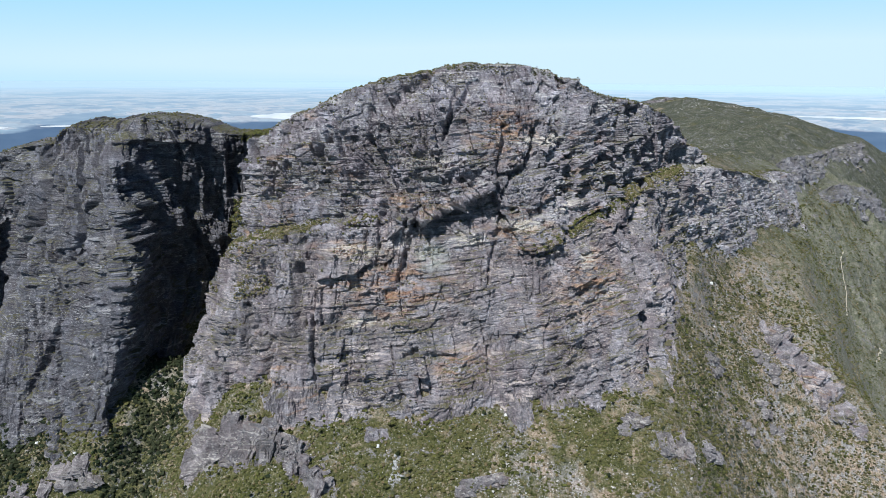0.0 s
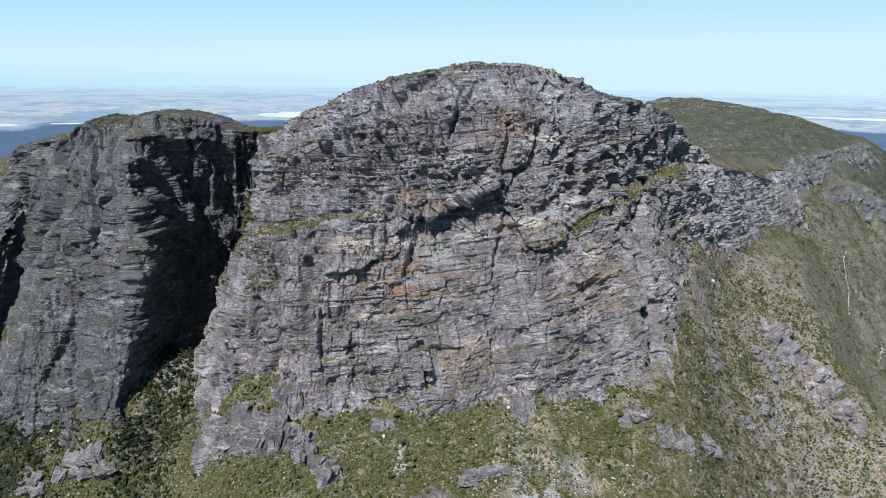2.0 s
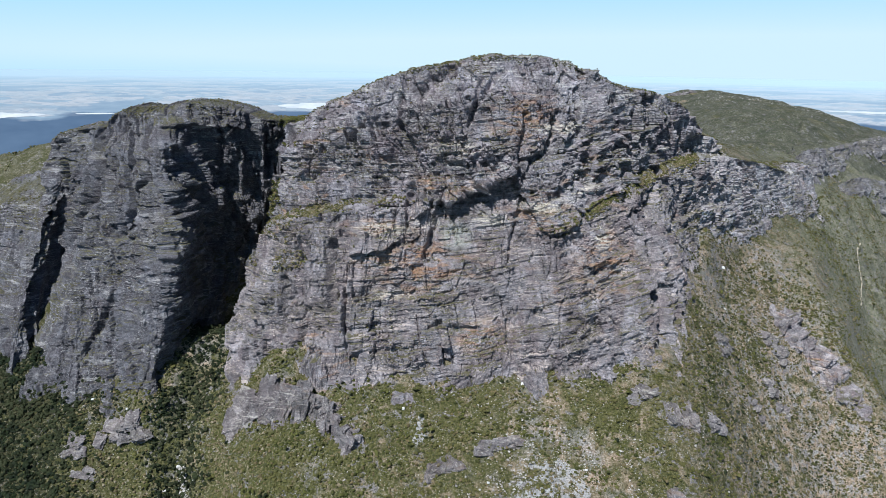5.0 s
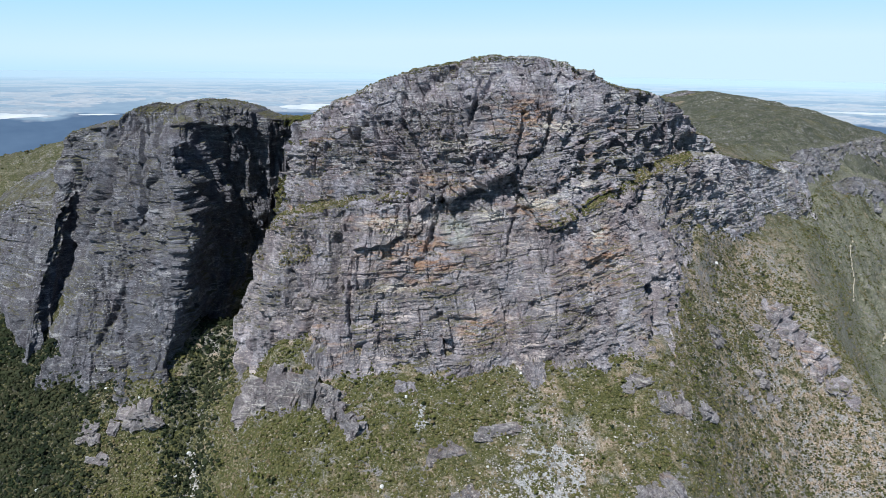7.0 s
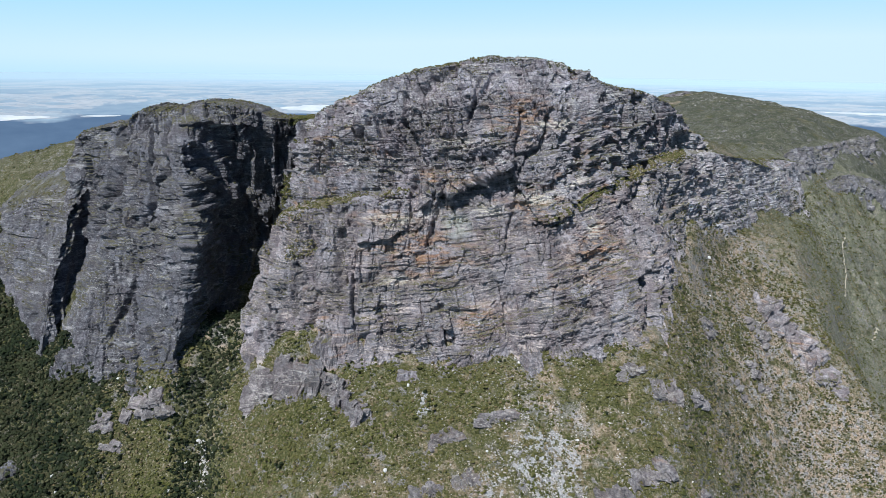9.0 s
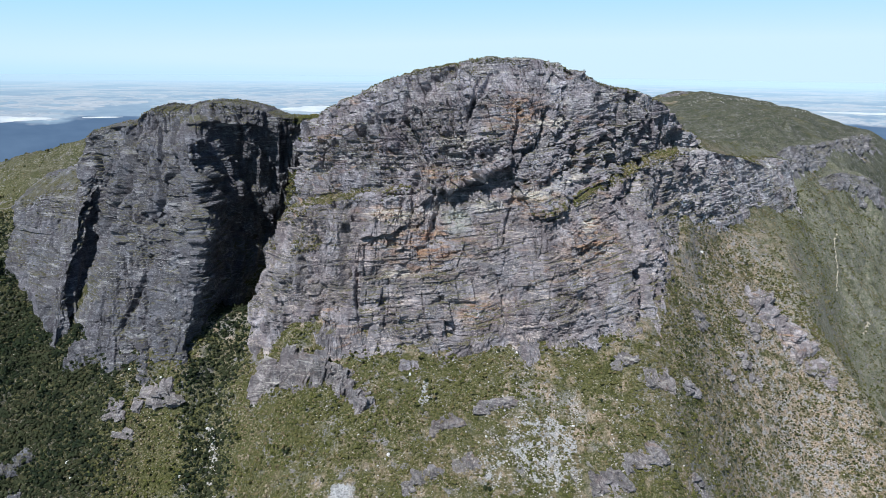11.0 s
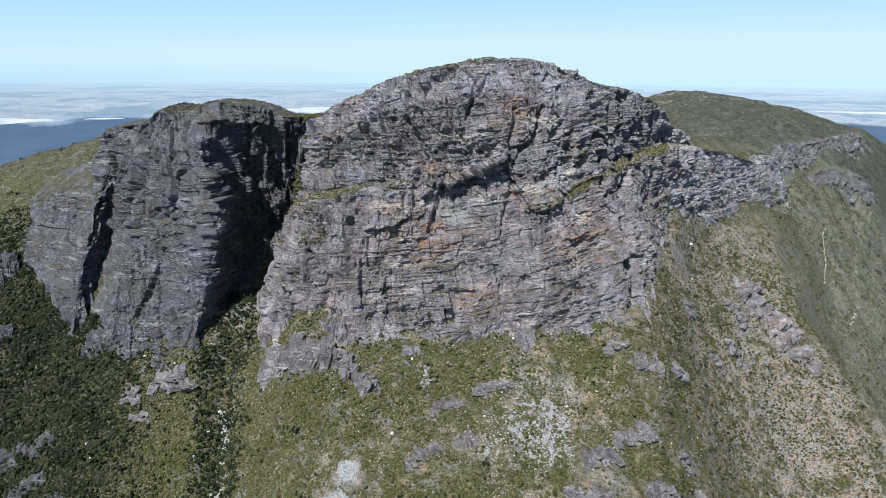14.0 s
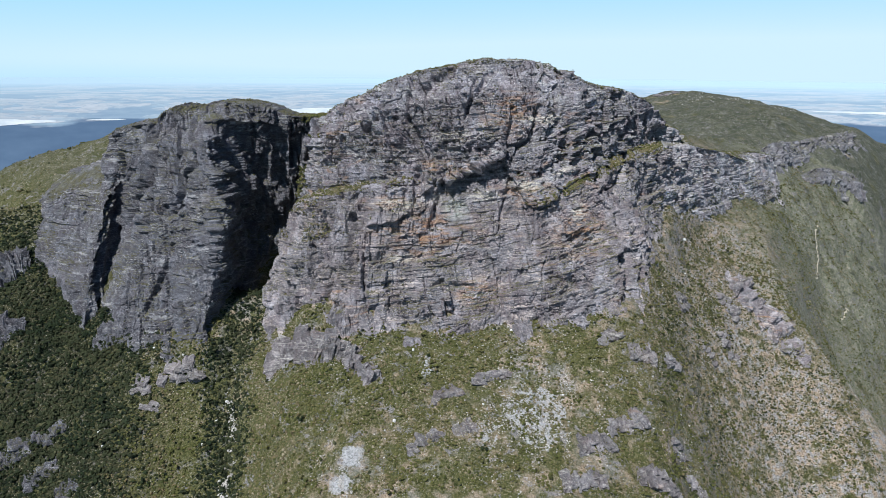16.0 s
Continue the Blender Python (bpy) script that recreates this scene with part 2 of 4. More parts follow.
def ground_material():
    """Stony mountain soil: tan dry litter, grey rubble, olive heath."""
    n = Nodes("heath_soil", 0.95, 0.15)
    mid, fine, broad = n.noise(0.09, 5), n.noise(0.9, 5), n.noise(0.016, 3)
    litter = n.ramp(fine, ((0.30, (0.15, 0.112, 0.080)), (0.50, (0.33, 0.255, 0.185)), (0.72, (0.54, 0.46, 0.375))))
    rubble = n.ramp(fine, ((0.30, (0.14, 0.135, 0.13)), (0.55, (0.32, 0.31, 0.305)), (0.75, (0.55, 0.55, 0.53))))
    heath = n.ramp(n.noise(0.6, 5), ((0.30, (0.035, 0.042, 0.014)), (0.52, (0.085, 0.088, 0.032)), (0.75, (0.20, 0.175, 0.095))))
    colour = n.mix(n.span(n.noise(0.045, 4), 0.46, 0.58), litter, rubble)
    colour = n.mix(n.span(n.math("ADD", n.math("MULTIPLY", mid, 0.6), n.math("MULTIPLY", broad, 0.5)), 0.40, 0.56), colour, heath)
    far = n.span(n.xyz.outputs[1], 640, 900)
    meadow = n.ramp(n.noise(0.035, 6, rough=0.65), ((0.28, (0.050, 0.058, 0.044)), (0.46, (0.078, 0.086, 0.062)), (0.66, (0.112, 0.115, 0.082)), (0.80, (0.20, 0.195, 0.16))))
    meadow = n.mix(n.span(n.noise(0.16, 6, rough=0.75), 0.48, 0.60, 0, 0.75), meadow, (0.040, 0.048, 0.026))
    meadow = n.mix(n.math("MULTIPLY", n.span(n.noise(0.22, 5, rough=0.8), 0.63, 0.68, 0, 0.85), n.span(n.noise(0.012, 2), 0.42, 0.56)), meadow, (0.40, 0.39, 0.37))
    colour = n.mix(n.math("MULTIPLY", far, n.span(n.noise(0.02, 4), 0.30, 0.42)), colour, meadow)
    lie = n.node("ShaderNodeSeparateXYZ", Vector=n.geo.outputs["Normal"]).outputs[2]
    bare = n.span(n.math("ADD", lie, n.math("MULTIPLY", n.math("SUBTRACT", n.noise(0.12, 4), 0.5), 0.5)), 0.50, 0.38)
    colour = n.mix(bare, colour, n.ramp(mid, ((0.3, (0.10, 0.098, 0.10)), (0.6, (0.19, 0.185, 0.185)), (0.8, (0.32, 0.31, 0.29)))))
    edge = n.math("MULTIPLY", n.math("SUBTRACT", n.noise(0.16, 6, rough=0.7), 0.5), 3.0)
    for cx, cy, rx, ry, share in ((-87, 313, 12, 13, 0.30), (-92, 292, 11, 9, 0.30), (66, 352, 56, 66, 0.95), (-30, 392, 9, 26, 0.9), (20, 330, 30, 30, 1.0)):
        bed = n.span(n.math("ADD", n.blob(cx, cy, 0, rx, ry, 400), edge), share, share + 0.12)
        colour = n.mix(n.math("MULTIPLY", bed, n.blob(cx, cy, 0, rx * 1.5, ry * 1.5, 500)), colour, n.ramp(n.noise(0.7, 5), ((0.3, (0.24, 0.245, 0.25)), (0.7, (0.50, 0.505, 0.51)))))
    tan = n.mix(n.span(n.noise(0.2, 4), 0.46, 0.56), litter, rubble)
    for cx, cy, rx, ry in ((330, 480, 210, 200), (300, 620, 90, 110), (430, 540, 160, 180)):
        colour = n.mix(n.math("MULTIPLY", n.blob(cx, cy, 0, rx, ry, 700), n.span(n.noise(0.06, 6, rough=0.7), 0.44, 0.54)), colour, tan)
    sage = n.ramp(n.noise(0.12, 6, rough=0.7), ((0.30, (0.10, 0.108, 0.075)), (0.48, (0.175, 0.182, 0.125)), (0.60, (0.25, 0.245, 0.19)), (0.74, (0.38, 0.36, 0.32))))
    for cx, cy, rx, ry in ((560, 840, 240, 240), (760, 1020, 220, 220), (490, 640, 170, 170)):
        colour = n.mix(n.math("MULTIPLY", n.blob(cx, cy, 0, rx, ry, 700), n.span(n.noise(0.05, 5), 0.34, 0.46, 0, 0.9)), colour, sage)
    grey = n.mix(n.span(n.noise(0.12, 5, rough=0.7), 0.44, 0.58), (0.052, 0.060, 0.030), (0.16, 0.155, 0.13))
    colour = n.mix(n.math("MULTIPLY", n.blob(-520, 700, 200, 230, 230, 300), 0.85), colour, grey)
    for cx, cy, rx, ry in ((-350, 370, 190, 160), (-440, 760, 200, 130), (-190, 360, 110, 90), (-470, 470, 160, 160), (-570, 600, 130, 130)):
        colour = n.mix(n.math("MULTIPLY", n.blob(cx, cy, 0, rx, ry, 600), n.span(n.noise(0.09, 6, rough=0.7), 0.28, 0.42)), colour, heath)
    ledges = n.noise(1.0, 5, n.scaled(0.10, 0.10, 0.16), rough=0.7, warp=0.8)
    colour = n.mix(n.math("MULTIPLY", n.span(ledges, 0.55, 0.61, 0, 0.9), n.span(n.noise(0.02, 3), 0.40, 0.52)), colour, n.ramp(fine, ((0.3, (0.11, 0.105, 0.112)), (0.6, (0.25, 0.24, 0.245)), (0.8, (0.42, 0.40, 0.38)))))
    # shade under the scrub canopy, painted into the soil as patchy near-black
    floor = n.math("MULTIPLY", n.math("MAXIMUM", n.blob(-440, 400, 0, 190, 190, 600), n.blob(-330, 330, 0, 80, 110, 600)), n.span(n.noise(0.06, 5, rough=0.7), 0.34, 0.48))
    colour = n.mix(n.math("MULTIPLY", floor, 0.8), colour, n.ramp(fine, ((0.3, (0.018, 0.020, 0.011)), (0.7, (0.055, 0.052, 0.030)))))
    twigs = n.noise(0.55, 5, rough=0.75)
    patchy = n.span(n.noise(0.05, 4), 0.36, 0.56)
    colour = n.mix(n.span(twigs, 0.46, 0.39, 0, 0.6), colour, (0.034, 0.038, 0.018))
    colour = n.mix(n.math("MULTIPLY", n.span(twigs, 0.56, 0.63, 0, 0.75), patchy), colour, (0.36, 0.325, 0.265))
    stones = n.math("MULTIPLY", n.span(n.noise(0.75, 4, rough=0.6), 0.63, 0.68), n.span(n.noise(0.035, 4), 0.44, 0.58))
    colour = n.mix(n.math("MULTIPLY", stones, 0.85), colour, (0.52, 0.51, 0.48))
    n.bump(n.math("ADD", n.noise(0.7, 6), n.math("MULTIPLY", n.noise(0.15, 4), 2.0)), 0.8, 2.0)
    return n.done(colour)


heath_soil = ground_material()


def plant_material(name, low, high, dry, dry_share):
    """Leaves: each clump its own green, some dry."""
    n = Nodes(name, 0.75, 0.2)
    each = n.geo.outputs["Random Per Island"]
    colour = n.mix(each, low, high)
    colour = n.mix(n.span(n.noise(0.03, 3), 0.42, 0.62, 0, 0.6), colour, n.mix(0.5, high, dry))
    colour = n.mix(n.span(n.math("FRACT", n.math("MULTIPLY", each, 7.31)), 1 - dry_share, 1 - dry_share + 0.02), colour, dry)
    colour = n.mix(n.span(n.noise(2.5, 3), 0.35, 0.65, 0, 0.5), colour, n.mix(0.5, colour, low))
    n.bump(n.noise(3.0, 3), 0.6, 0.4)
    return n.done(colour)


olive_leaf = plant_material("olive_leaf", (0.034, 0.043, 0.011), (0.118, 0.122, 0.034), (0.17, 0.135, 0.07), 0.13)
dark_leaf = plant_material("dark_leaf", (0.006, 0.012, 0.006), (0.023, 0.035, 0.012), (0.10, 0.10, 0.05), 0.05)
shade_leaf = plant_material("shade_leaf", (0.020, 0.026, 0.010), (0.066, 0.072, 0.028), (0.13, 0.11, 0.06), 0.10)
dry_leaf = plant_material("dry_leaf", (0.085, 0.072, 0.034), (0.20, 0.165, 0.095), (0.30, 0.26, 0.18), 0.2)


# ---- building meshes ----
def part(name, bm, material, parent, label=""):
    mesh = bpy.data.meshes.new(name)
    bm.to_mesh(mesh)
    bm.free()
    mesh.materials.append(material)
    ob = new(name, mesh)
    ob.parent = parent
    return tagged(ob, label) if label else ob


def mesh_from(name, verts, faces, material, smooth=False):
    """One mesh object from arrays: verts (n, 3), faces (m, 3 or 4)."""
    mesh = bpy.data.meshes.new(name)
    side = faces.shape[1]
    mesh.vertices.add(len(verts))
    mesh.vertices.foreach_set("co", np.ascontiguousarray(verts, np.float32).ravel())
    mesh.loops.add(faces.size)
    mesh.loops.foreach_set("vertex_index", np.ascontiguousarray(faces, np.int32).ravel())
    mesh.polygons.add(len(faces))
    mesh.polygons.foreach_set("loop_start", np.arange(0, faces.size, side, dtype=np.int32))
    mesh.polygons.foreach_set("loop_total", np.full(len(faces), side, np.int32))
    mesh.polygons.foreach_set("use_smooth", np.full(len(faces), smooth, bool))
    mesh.update(calc_edges=True)
    mesh.materials.append(material)
    return new(name, mesh)


def grid_faces(rows, cols):
    i = (np.arange(rows - 1)[:, None] * cols + np.arange(cols - 1)[None]).ravel()
    return np.stack([i, i + 1, i + cols + 1, i + cols], 1)


def normals_of(P):
    n = np.cross(np.gradient(P, axis=1), np.gradient(P, axis=0))
    return n / np.maximum(np.linalg.norm(n, axis=2, keepdims=True), 1e-9)


# ---- the ground: one sheet of mountain flank, shoulder, spur and far hill ----
# the line along which the cliffs meet the ground
foot_x = (-1600, -520, -502, -433, -379, -342, -295, -250, -236, -206, -200, -173, -142, -107, -74, -25, 25, 59, 120, 173, 208, 231, 340, 480, 557, 620, 800)
foot_y = (900, 760, 594, 518, 473, 458, 441, 448, 535, 535, 480, 449, 442, 438, 430, 430, 438, 442, 442, 450, 532, 592, 742, 882, 985, 1100, 1300)


def ground_height(x, y):
    x_rib = x - 0.6 * np.clip(600 - y, 0, 160) * ease(340, 410, x)     # the rib trends outward as it drops
    toe = curve(x_rib, (-1600, -760, -600, -490, -400, -340, -300, -228, -185, -147, -80, 0, 100, 160, 205, 260, 330, 380, 400, 430, 465, 528, 590, 700, 960, 1400, 2000),
                (1000, 600, 460, 418, 442, 437, 430, 440, 436, 408, 397, 391, 394, 398, 445, 522, 572, 592, 618, 668, 730, 843, 905, 1018, 1340, 1880, 2500))
    up = curve(x, (-1600, -440, -330, -200, -100, 100, 200, 270, 360, 480, 560, 2000), (0.6, 0.62, 0.9, 0.85, 0.66, 0.66, 0.85, 0.93, 0.80, 0.78, 0.9, 0.93))
    down = curve(x, (-1600, -300, -220, -100, 100, 200, 330, 2000), (0.8, 0.9, 0.9, 0.42, 0.45, 0.75, 0.97, 0.97))
    d = y - toe
    brow = 0.40 * np.maximum(d - 78, 0) * ease(230, 280, x)
    front = 30 + np.where(d > 0, up, down) * d - brow + 4 * np.exp(-(d / 30) ** 2)
    front = np.maximum(front, -330 + 0.1 * front)
    shoulder = curve(x, (-1600, -760, -690, -650, -625, -564, -515, -450, -330), (-200, -70, 48, 124, 158, 180, 194, 216, 240)) - 0.35 * np.maximum(y - 745, 0)
    inner = curve(x, (-420, -330, 200, 300, 480, 600), (215, 150, 150, 128, 112, 112))
    inner = inner + 80 * ease(630, 700, y) * ease(-335, -300, x) * ease(-90, -140, x)
    behind = y - np.interp(x, foot_x, foot_y)
    inner = inner + 48 * ease(15, 70, behind) * ease(220, 300, x)
    hill = curve(x, (200, 400, 525, 575, 741, 801, 859, 951, 1056, 1090, 1148, 1400, 2000), (200, 214, 230, 240, 227, 206, 202, 172, 147, 122, 108, 40, -200))
    hill = hill - 0.075 * np.maximum(1700 - y, 0) - 0.5 * np.maximum(y - 1760, 0)
    cap = np.where(x < -375, shoulder, np.where(y > 900, np.maximum(hill, 40), inner))
    blend = ease(-420, -330, x)
    cap = np.where((x > -420) & (x < -330), shoulder * (1 - blend) + inner * blend, cap)
    away = ease(820, 1080, y) * ease(250, 420, x)
    cap = np.where(x > -330, inner * (1 - away) + hill * away, cap)
    cap = np.where((x < 300), cap - 0.5 * np.maximum(y - 850, 0), cap)
    z = soft_min(front, cap, 22)
    return np.maximum(z, -420)


def gully_x(y):
    return -222 - 0.10 * (y - 420) + 16 * noise2(y / 38, y * 0, 12)


def ground_relief(x, y):
    """The ground with its humps, runnels and ribs."""
    z = ground_height(x, y)
    far = ease(600, 1000, y)
    z = z + 9 * fbm(x / 70, y / 70, 3, 40) + (3.2 + 5 * far * ease(1500, 1250, y)) * fbm(x / 22, y / 22, 3, 41)
    rib, _ = facets(x / 16 + 0.35 * noise2(x / 9, y / 9, 8), y / 10, 42)
    rough = ease(0.02, 0.2, fbm(x / 48, y / 48, 2, 44))
    z = z + 2.6 * rib * rough * (1 - 0.7 * far) + 0.9 * fbm(x / 5, y / 5, 2, 43)
    z = z - 7 * np.exp(-((x - gully_x(y)) / 15) ** 2) * ease(560, 460, y)
    z = z + 20 * np.exp(-((x + 122) / 46) ** 4 - ((y - 441) / 15) ** 2)
    z = z - 62 * np.exp(-((x + 228) / 42) ** 4) * ease(485, 545, y) * ease(680, 620, y)
    z = z + 18 * np.exp(-((x + 250) / 22) ** 2 - ((y - 424) / 17) ** 2)
    behind = y - np.interp(x, foot_x, foot_y)
    z = z + 19 * np.exp(-((behind + 4) / 28) ** 2) * ease(214, 246, x) * ease(450, 380, x)
    ledge, _ = facets(x / 60, y / 26, 45)
    z = z + 26 * ledge * ease(0.0, 0.16, fbm(x / 150, y / 150, 2, 46)) * ease(450, 640, x) * ease(1450, 1250, y)
    return z


def steps(pairs):
    """Grid lines: from the first place on, each (end, step)."""
    out = [pairs[0]]
    for end, step in pairs[1:]:
        count = max(1, round((end - out[-1]) / step))
        out += list(np.linspace(out[-1], end, count + 1)[1:])
    return np.array(out)


gx = steps((-1600, (-700, 30), (-520, 6), (-420, 3), (430, 2.6), (660, 3.6), (1250, 8), (1950, 30)))
gy = steps((-500, (200, 35), (290, 6), (500, 2.7), (640, 3.2), (960, 4.5), (1750, 9), (2600, 30)))
GX, GY = np.meshgrid(gx, gy)
GZ = ground_relief(GX, GY)
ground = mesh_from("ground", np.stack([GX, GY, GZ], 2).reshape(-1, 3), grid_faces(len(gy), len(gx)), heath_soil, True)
tagged(ground, "stony mountain flank with tan litter, grey rubble and olive heath", "mountain slope", kind="structure")


# ---- cliffs: sheets hung on a foot line, a ledge line and a rim line ----
def cliff_sheet(foot, ledge, rim, bench, back, dense, columns, rows, bulge=0.5):
    """A folded sheet from under the foot, up the lower wall, over the ledge, up the upper wall, over the rim and down behind."""
    foot, ledge, rim = (np.array(c, float) for c in (foot, ledge, rim))
    bench, back = np.array(bench, float), np.array(back, float)
    deep = foot + (0, -14, -34)
    inner = ledge + np.stack([0 * bench, bench, 0.22 * np.abs(bench)], 1)
    shoulder = inner + (rim - inner) * (0.62, 0.62 - 0.24 * bulge, 0.62 + 0.16 * bulge)
    top = rim + np.stack([0 * bench, back[:, 0], back[:, 1]], 1)
    rear = top + (0, 60, -150)
    lines = [deep, foot, ledge, inner, shoulder, rim, top, rear]
    span = np.concatenate([[0], np.cumsum(np.linalg.norm(np.diff((foot + rim) / 2, axis=0), axis=1))])
    u = np.concatenate([np.linspace(0, dense, columns[0], endpoint=False), np.linspace(dense, span[-1], columns[1])])
    lines = np.stack([np.stack([curve(u, span, line[:, k]) for k in range(3)], 1) for line in lines])
    P = []
    for k, count in enumerate(rows):
        t = np.linspace(0, 1, count, endpoint=k == len(rows) - 1)[:, None, None]
        P.append(lines[k] * (1 - t) + lines[k + 1] * t)
    P = np.concatenate(P)
    for reach in (2, 4):                     # round the folds
        Q = P.copy()
        Q[reach:-reach] = (P[2 * reach:] + P[:-2 * reach] + 2 * P[reach:-reach]) / 4
        P = Q
    return P, u


def ashlar(a, h, wide, tall, seed):
    """Irregular courses of jointed rock: each bed its own thickness, each block its own width. Returns the block's random numbers,
    the place inside it (0 to 1 along and up), and the distances in metres to its upright joint and its bed plane."""
    edges = np.cumsum(tall * (0.35 + 1.3 * np.random.default_rng(seed).random(1 + int(760 / tall)))) - 330
    bed = np.clip(np.searchsorted(edges, h), 1, len(edges) - 1)
    low, high = edges[bed - 1], edges[bed]
    up = (h - low) / (high - low)
    width = wide * (0.55 + 0.9 * hash01(bed, bed * 0 + 7, 1, seed))
    c = a / width + 9 * hash01(bed, bed * 0 + 2, 2, seed) + 0.35 * noise2(a / (1.7 * wide), bed * 3.7, seed + 1)
    col = np.floor(c)
    along = c - col
    one, two, three = (hash01(bed, col, k, seed) for k in (3, 4, 5))
    return one, two, three, along, up, np.minimum(along, 1 - along) * width, np.minimum(up, 1 - up) * (high - low)


def weather(P, u, seed, lift, broken, columns_amp, columns_width, clefts=(), roofs=(), calm=((0, 1), (1, 1)), craggy=((0, 1), (1, 1)), grain=1.0):
    """Breaks a smooth cliff into beds, blocks, pillars and cracks. lift: (x, rise) of the beds along the wall; broken: how blocky it is,
    0 to 1, from its height; calm and craggy: (x, share) of steps and of cross breaks; grain: how tall the blocks are; clefts: (x, z, x, z, half width, depth) of grooves; roofs: (x, z, x, z, reach, fade) of overhanging lips."""
    N = normals_of(P)
    x, y, z = P[..., 0], P[..., 1], P[..., 2]
    rough = np.interp(z, *broken) * (0.75 + 0.9 * np.clip(fbm(x / 60, z / 45, 2, seed + 50) + 0.25, 0, 0.6))
    a = np.broadcast_to(u, z.shape) + 0.14 * z
    h = z - curve(x, *lift) + 7 * fbm(x / 120, z / 90, 2, seed) + 1.1 * fbm(a / 22, z / 18, 2, seed + 5)
    flat = np.abs(N[..., 2])
    wall = np.clip(1.25 - 1.1 * flat, 0.15, 1)
    stepped = wall * np.interp(x, *calm)
    lie = np.clip(flat / np.sqrt(np.maximum(1 - flat ** 2, 0.09)), 0, 1.1) * ease(0.88, 0.68, flat)
    push = 9 * fbm(a / 75, z / 95, 2, seed + 1)
    pillar = fbm(a / columns_width + 0.5 * noise2(a / 34, z / 40, seed), z / (columns_width * 4.0), 2, seed + 2)
    push = push + columns_amp * wall * (np.abs(pillar) * 2 - 0.35)
    # blocks between bed planes and upright joints, coarse to fine
    for wide, tall, amp, step, s in ((40, 38, 8.0, 0.14, 3), (18, 16, 8.5, 0.36, 4), (8.5, 7.0, 5.4, 0.36, 6), (4.4, 3.2, 3.0, 0.26, 8), (2.3, 1.6, 1.2, 0.16, 9)):
        tall *= grain
        bent_a = a + 0.22 * wide * fbm(a / (1.1 * wide), h / (1.4 * tall), 2, seed + 40 + s) + 0.10 * h
        bent_h = h + 0.24 * tall * fbm(a / (0.9 * wide), h / (1.5 * tall), 2, seed + 45 + s)
        one, two, three, along, up, joint, plane = ashlar(bent_a, bent_h, wide, tall, seed * 10 + s)
        where = ease(-0.10, 0.16, fbm(a / (30 + 0.8 * wide), h / (22 + 0.8 * tall), 2, seed + 10 + s))
        many = np.interp(x, *craggy) ** 0.6 * (0.16 + 0.95 * rough) * (0.25 + 0.95 * where)
        shape = (one - 0.5) - 0.42 * (one < 0.14) * (4 < wide < 30) + 0.55 * (two - 0.5) * (along - 0.5) * 2 + 0.30 * (three - 0.4) * (up - 0.5) * 2
        push = push + amp * many * shape
        push = push + step / grain * tall * (lie * (0.35 + 1.3 * three) + 0.06) * (up - 0.5) * stepped * (0.45 + 0.55 * where)
        cut = np.exp(-(joint / (0.28 + 0.02 * wide)) ** 2) * (two > (0.5 if wide > 8 else 0.75)) + 0.55 * np.exp(-(plane / (0.22 + 0.012 * tall)) ** 2) * (one > 0.45)
        push = push - min(0.42 * amp, 1.7) * cut * (0.15 + 0.85 * many)
    # angular breaks across the beds
    for size, amp, s in ((24, 6.5, 12), (11, 5.0, 13), (5.0, 2.6, 14)):
        f, crack = facets((a + 0.2 * h) / size + 0.2 * noise2(a / size, h / size, seed + s), h / size, seed + s, 1.0)
        many = np.interp(x, *craggy) * (0.10 + 0.9 * rough) * ease(-0.15, 0.2, fbm(a / 40, h / 30, 2, seed + 20 + s))
        push = push + amp * many * f - min(0.3 * amp, 1.4) * np.exp(-(crack * size / 0.8) ** 2) * many
    # thin lips that run along the wall and break off
    bed_edges = np.cumsum(1.1 + 6.5 * np.random.default_rng(seed).random(200) ** 2.4) - 160
    bed = np.searchsorted(bed_edges, h)
    run = (a + 60 * hash01(bed, bed * 0 + 5, 2, seed) + 0.8 * fbm(a / 6, h / 6, 2, seed + 21)) / (10 + 34 * hash01(bed, bed * 0 + 3, 1, seed))
    proud = hash01(bed, np.floor(run), 3, seed) ** 2.6
    where = ease(-0.12, 0.2, fbm(a / 55, h / 38, 2, seed + 30))
    push = push + 2.2 * proud * (0.25 + where) * np.interp(x, *calm) + 0.5 * hash01(bed, bed * 0, 4, seed)
    push = push + (0.35 + 0.35 * rough) * fbm(a / 2.6, h / 1.5, 2, seed + 33)
    # open joints: steep ones, and a few low-angled ones
    for across, along, slant, width, depth, s in ((30, 160, 0.10, 0.018, 4.6, 60), (15, 80, -0.14, 0.018, 3.2, 63), (110, 20, -0.3, 0.014, 2.0, 66)):
        line = fbm((a + slant * h) / across, h / along, 2, seed + s)
        push = push - depth * (0.5 + 0.6 * rough) * np.exp(-(line / width) ** 2) * ease(0.02, 0.12, fbm(a / 38, h / 38, 2, seed + s + 1))
    push = push * np.clip(1.5 - flat, 0.5, 1)
    wx, wz = x + 3.6 * fbm(a / 11, z / 13, 3, seed + 80, 0.6), z + 3.4 * fbm(a / 14 + 40, z / 12, 3, seed + 81, 0.6)
    patchy = ease(-0.25, 0.15, fbm(a / 10, z / 10, 2, seed + 82))
    for x0, z0, x1, z1, half, depth in clefts:
        t = np.clip(((wx - x0) * (x1 - x0) + (wz - z0) * (z1 - z0)) / ((x1 - x0) ** 2 + (z1 - z0) ** 2), 0, 1)
        away = np.hypot(wx - x0 - t * (x1 - x0), wz - z0 - t * (z1 - z0))
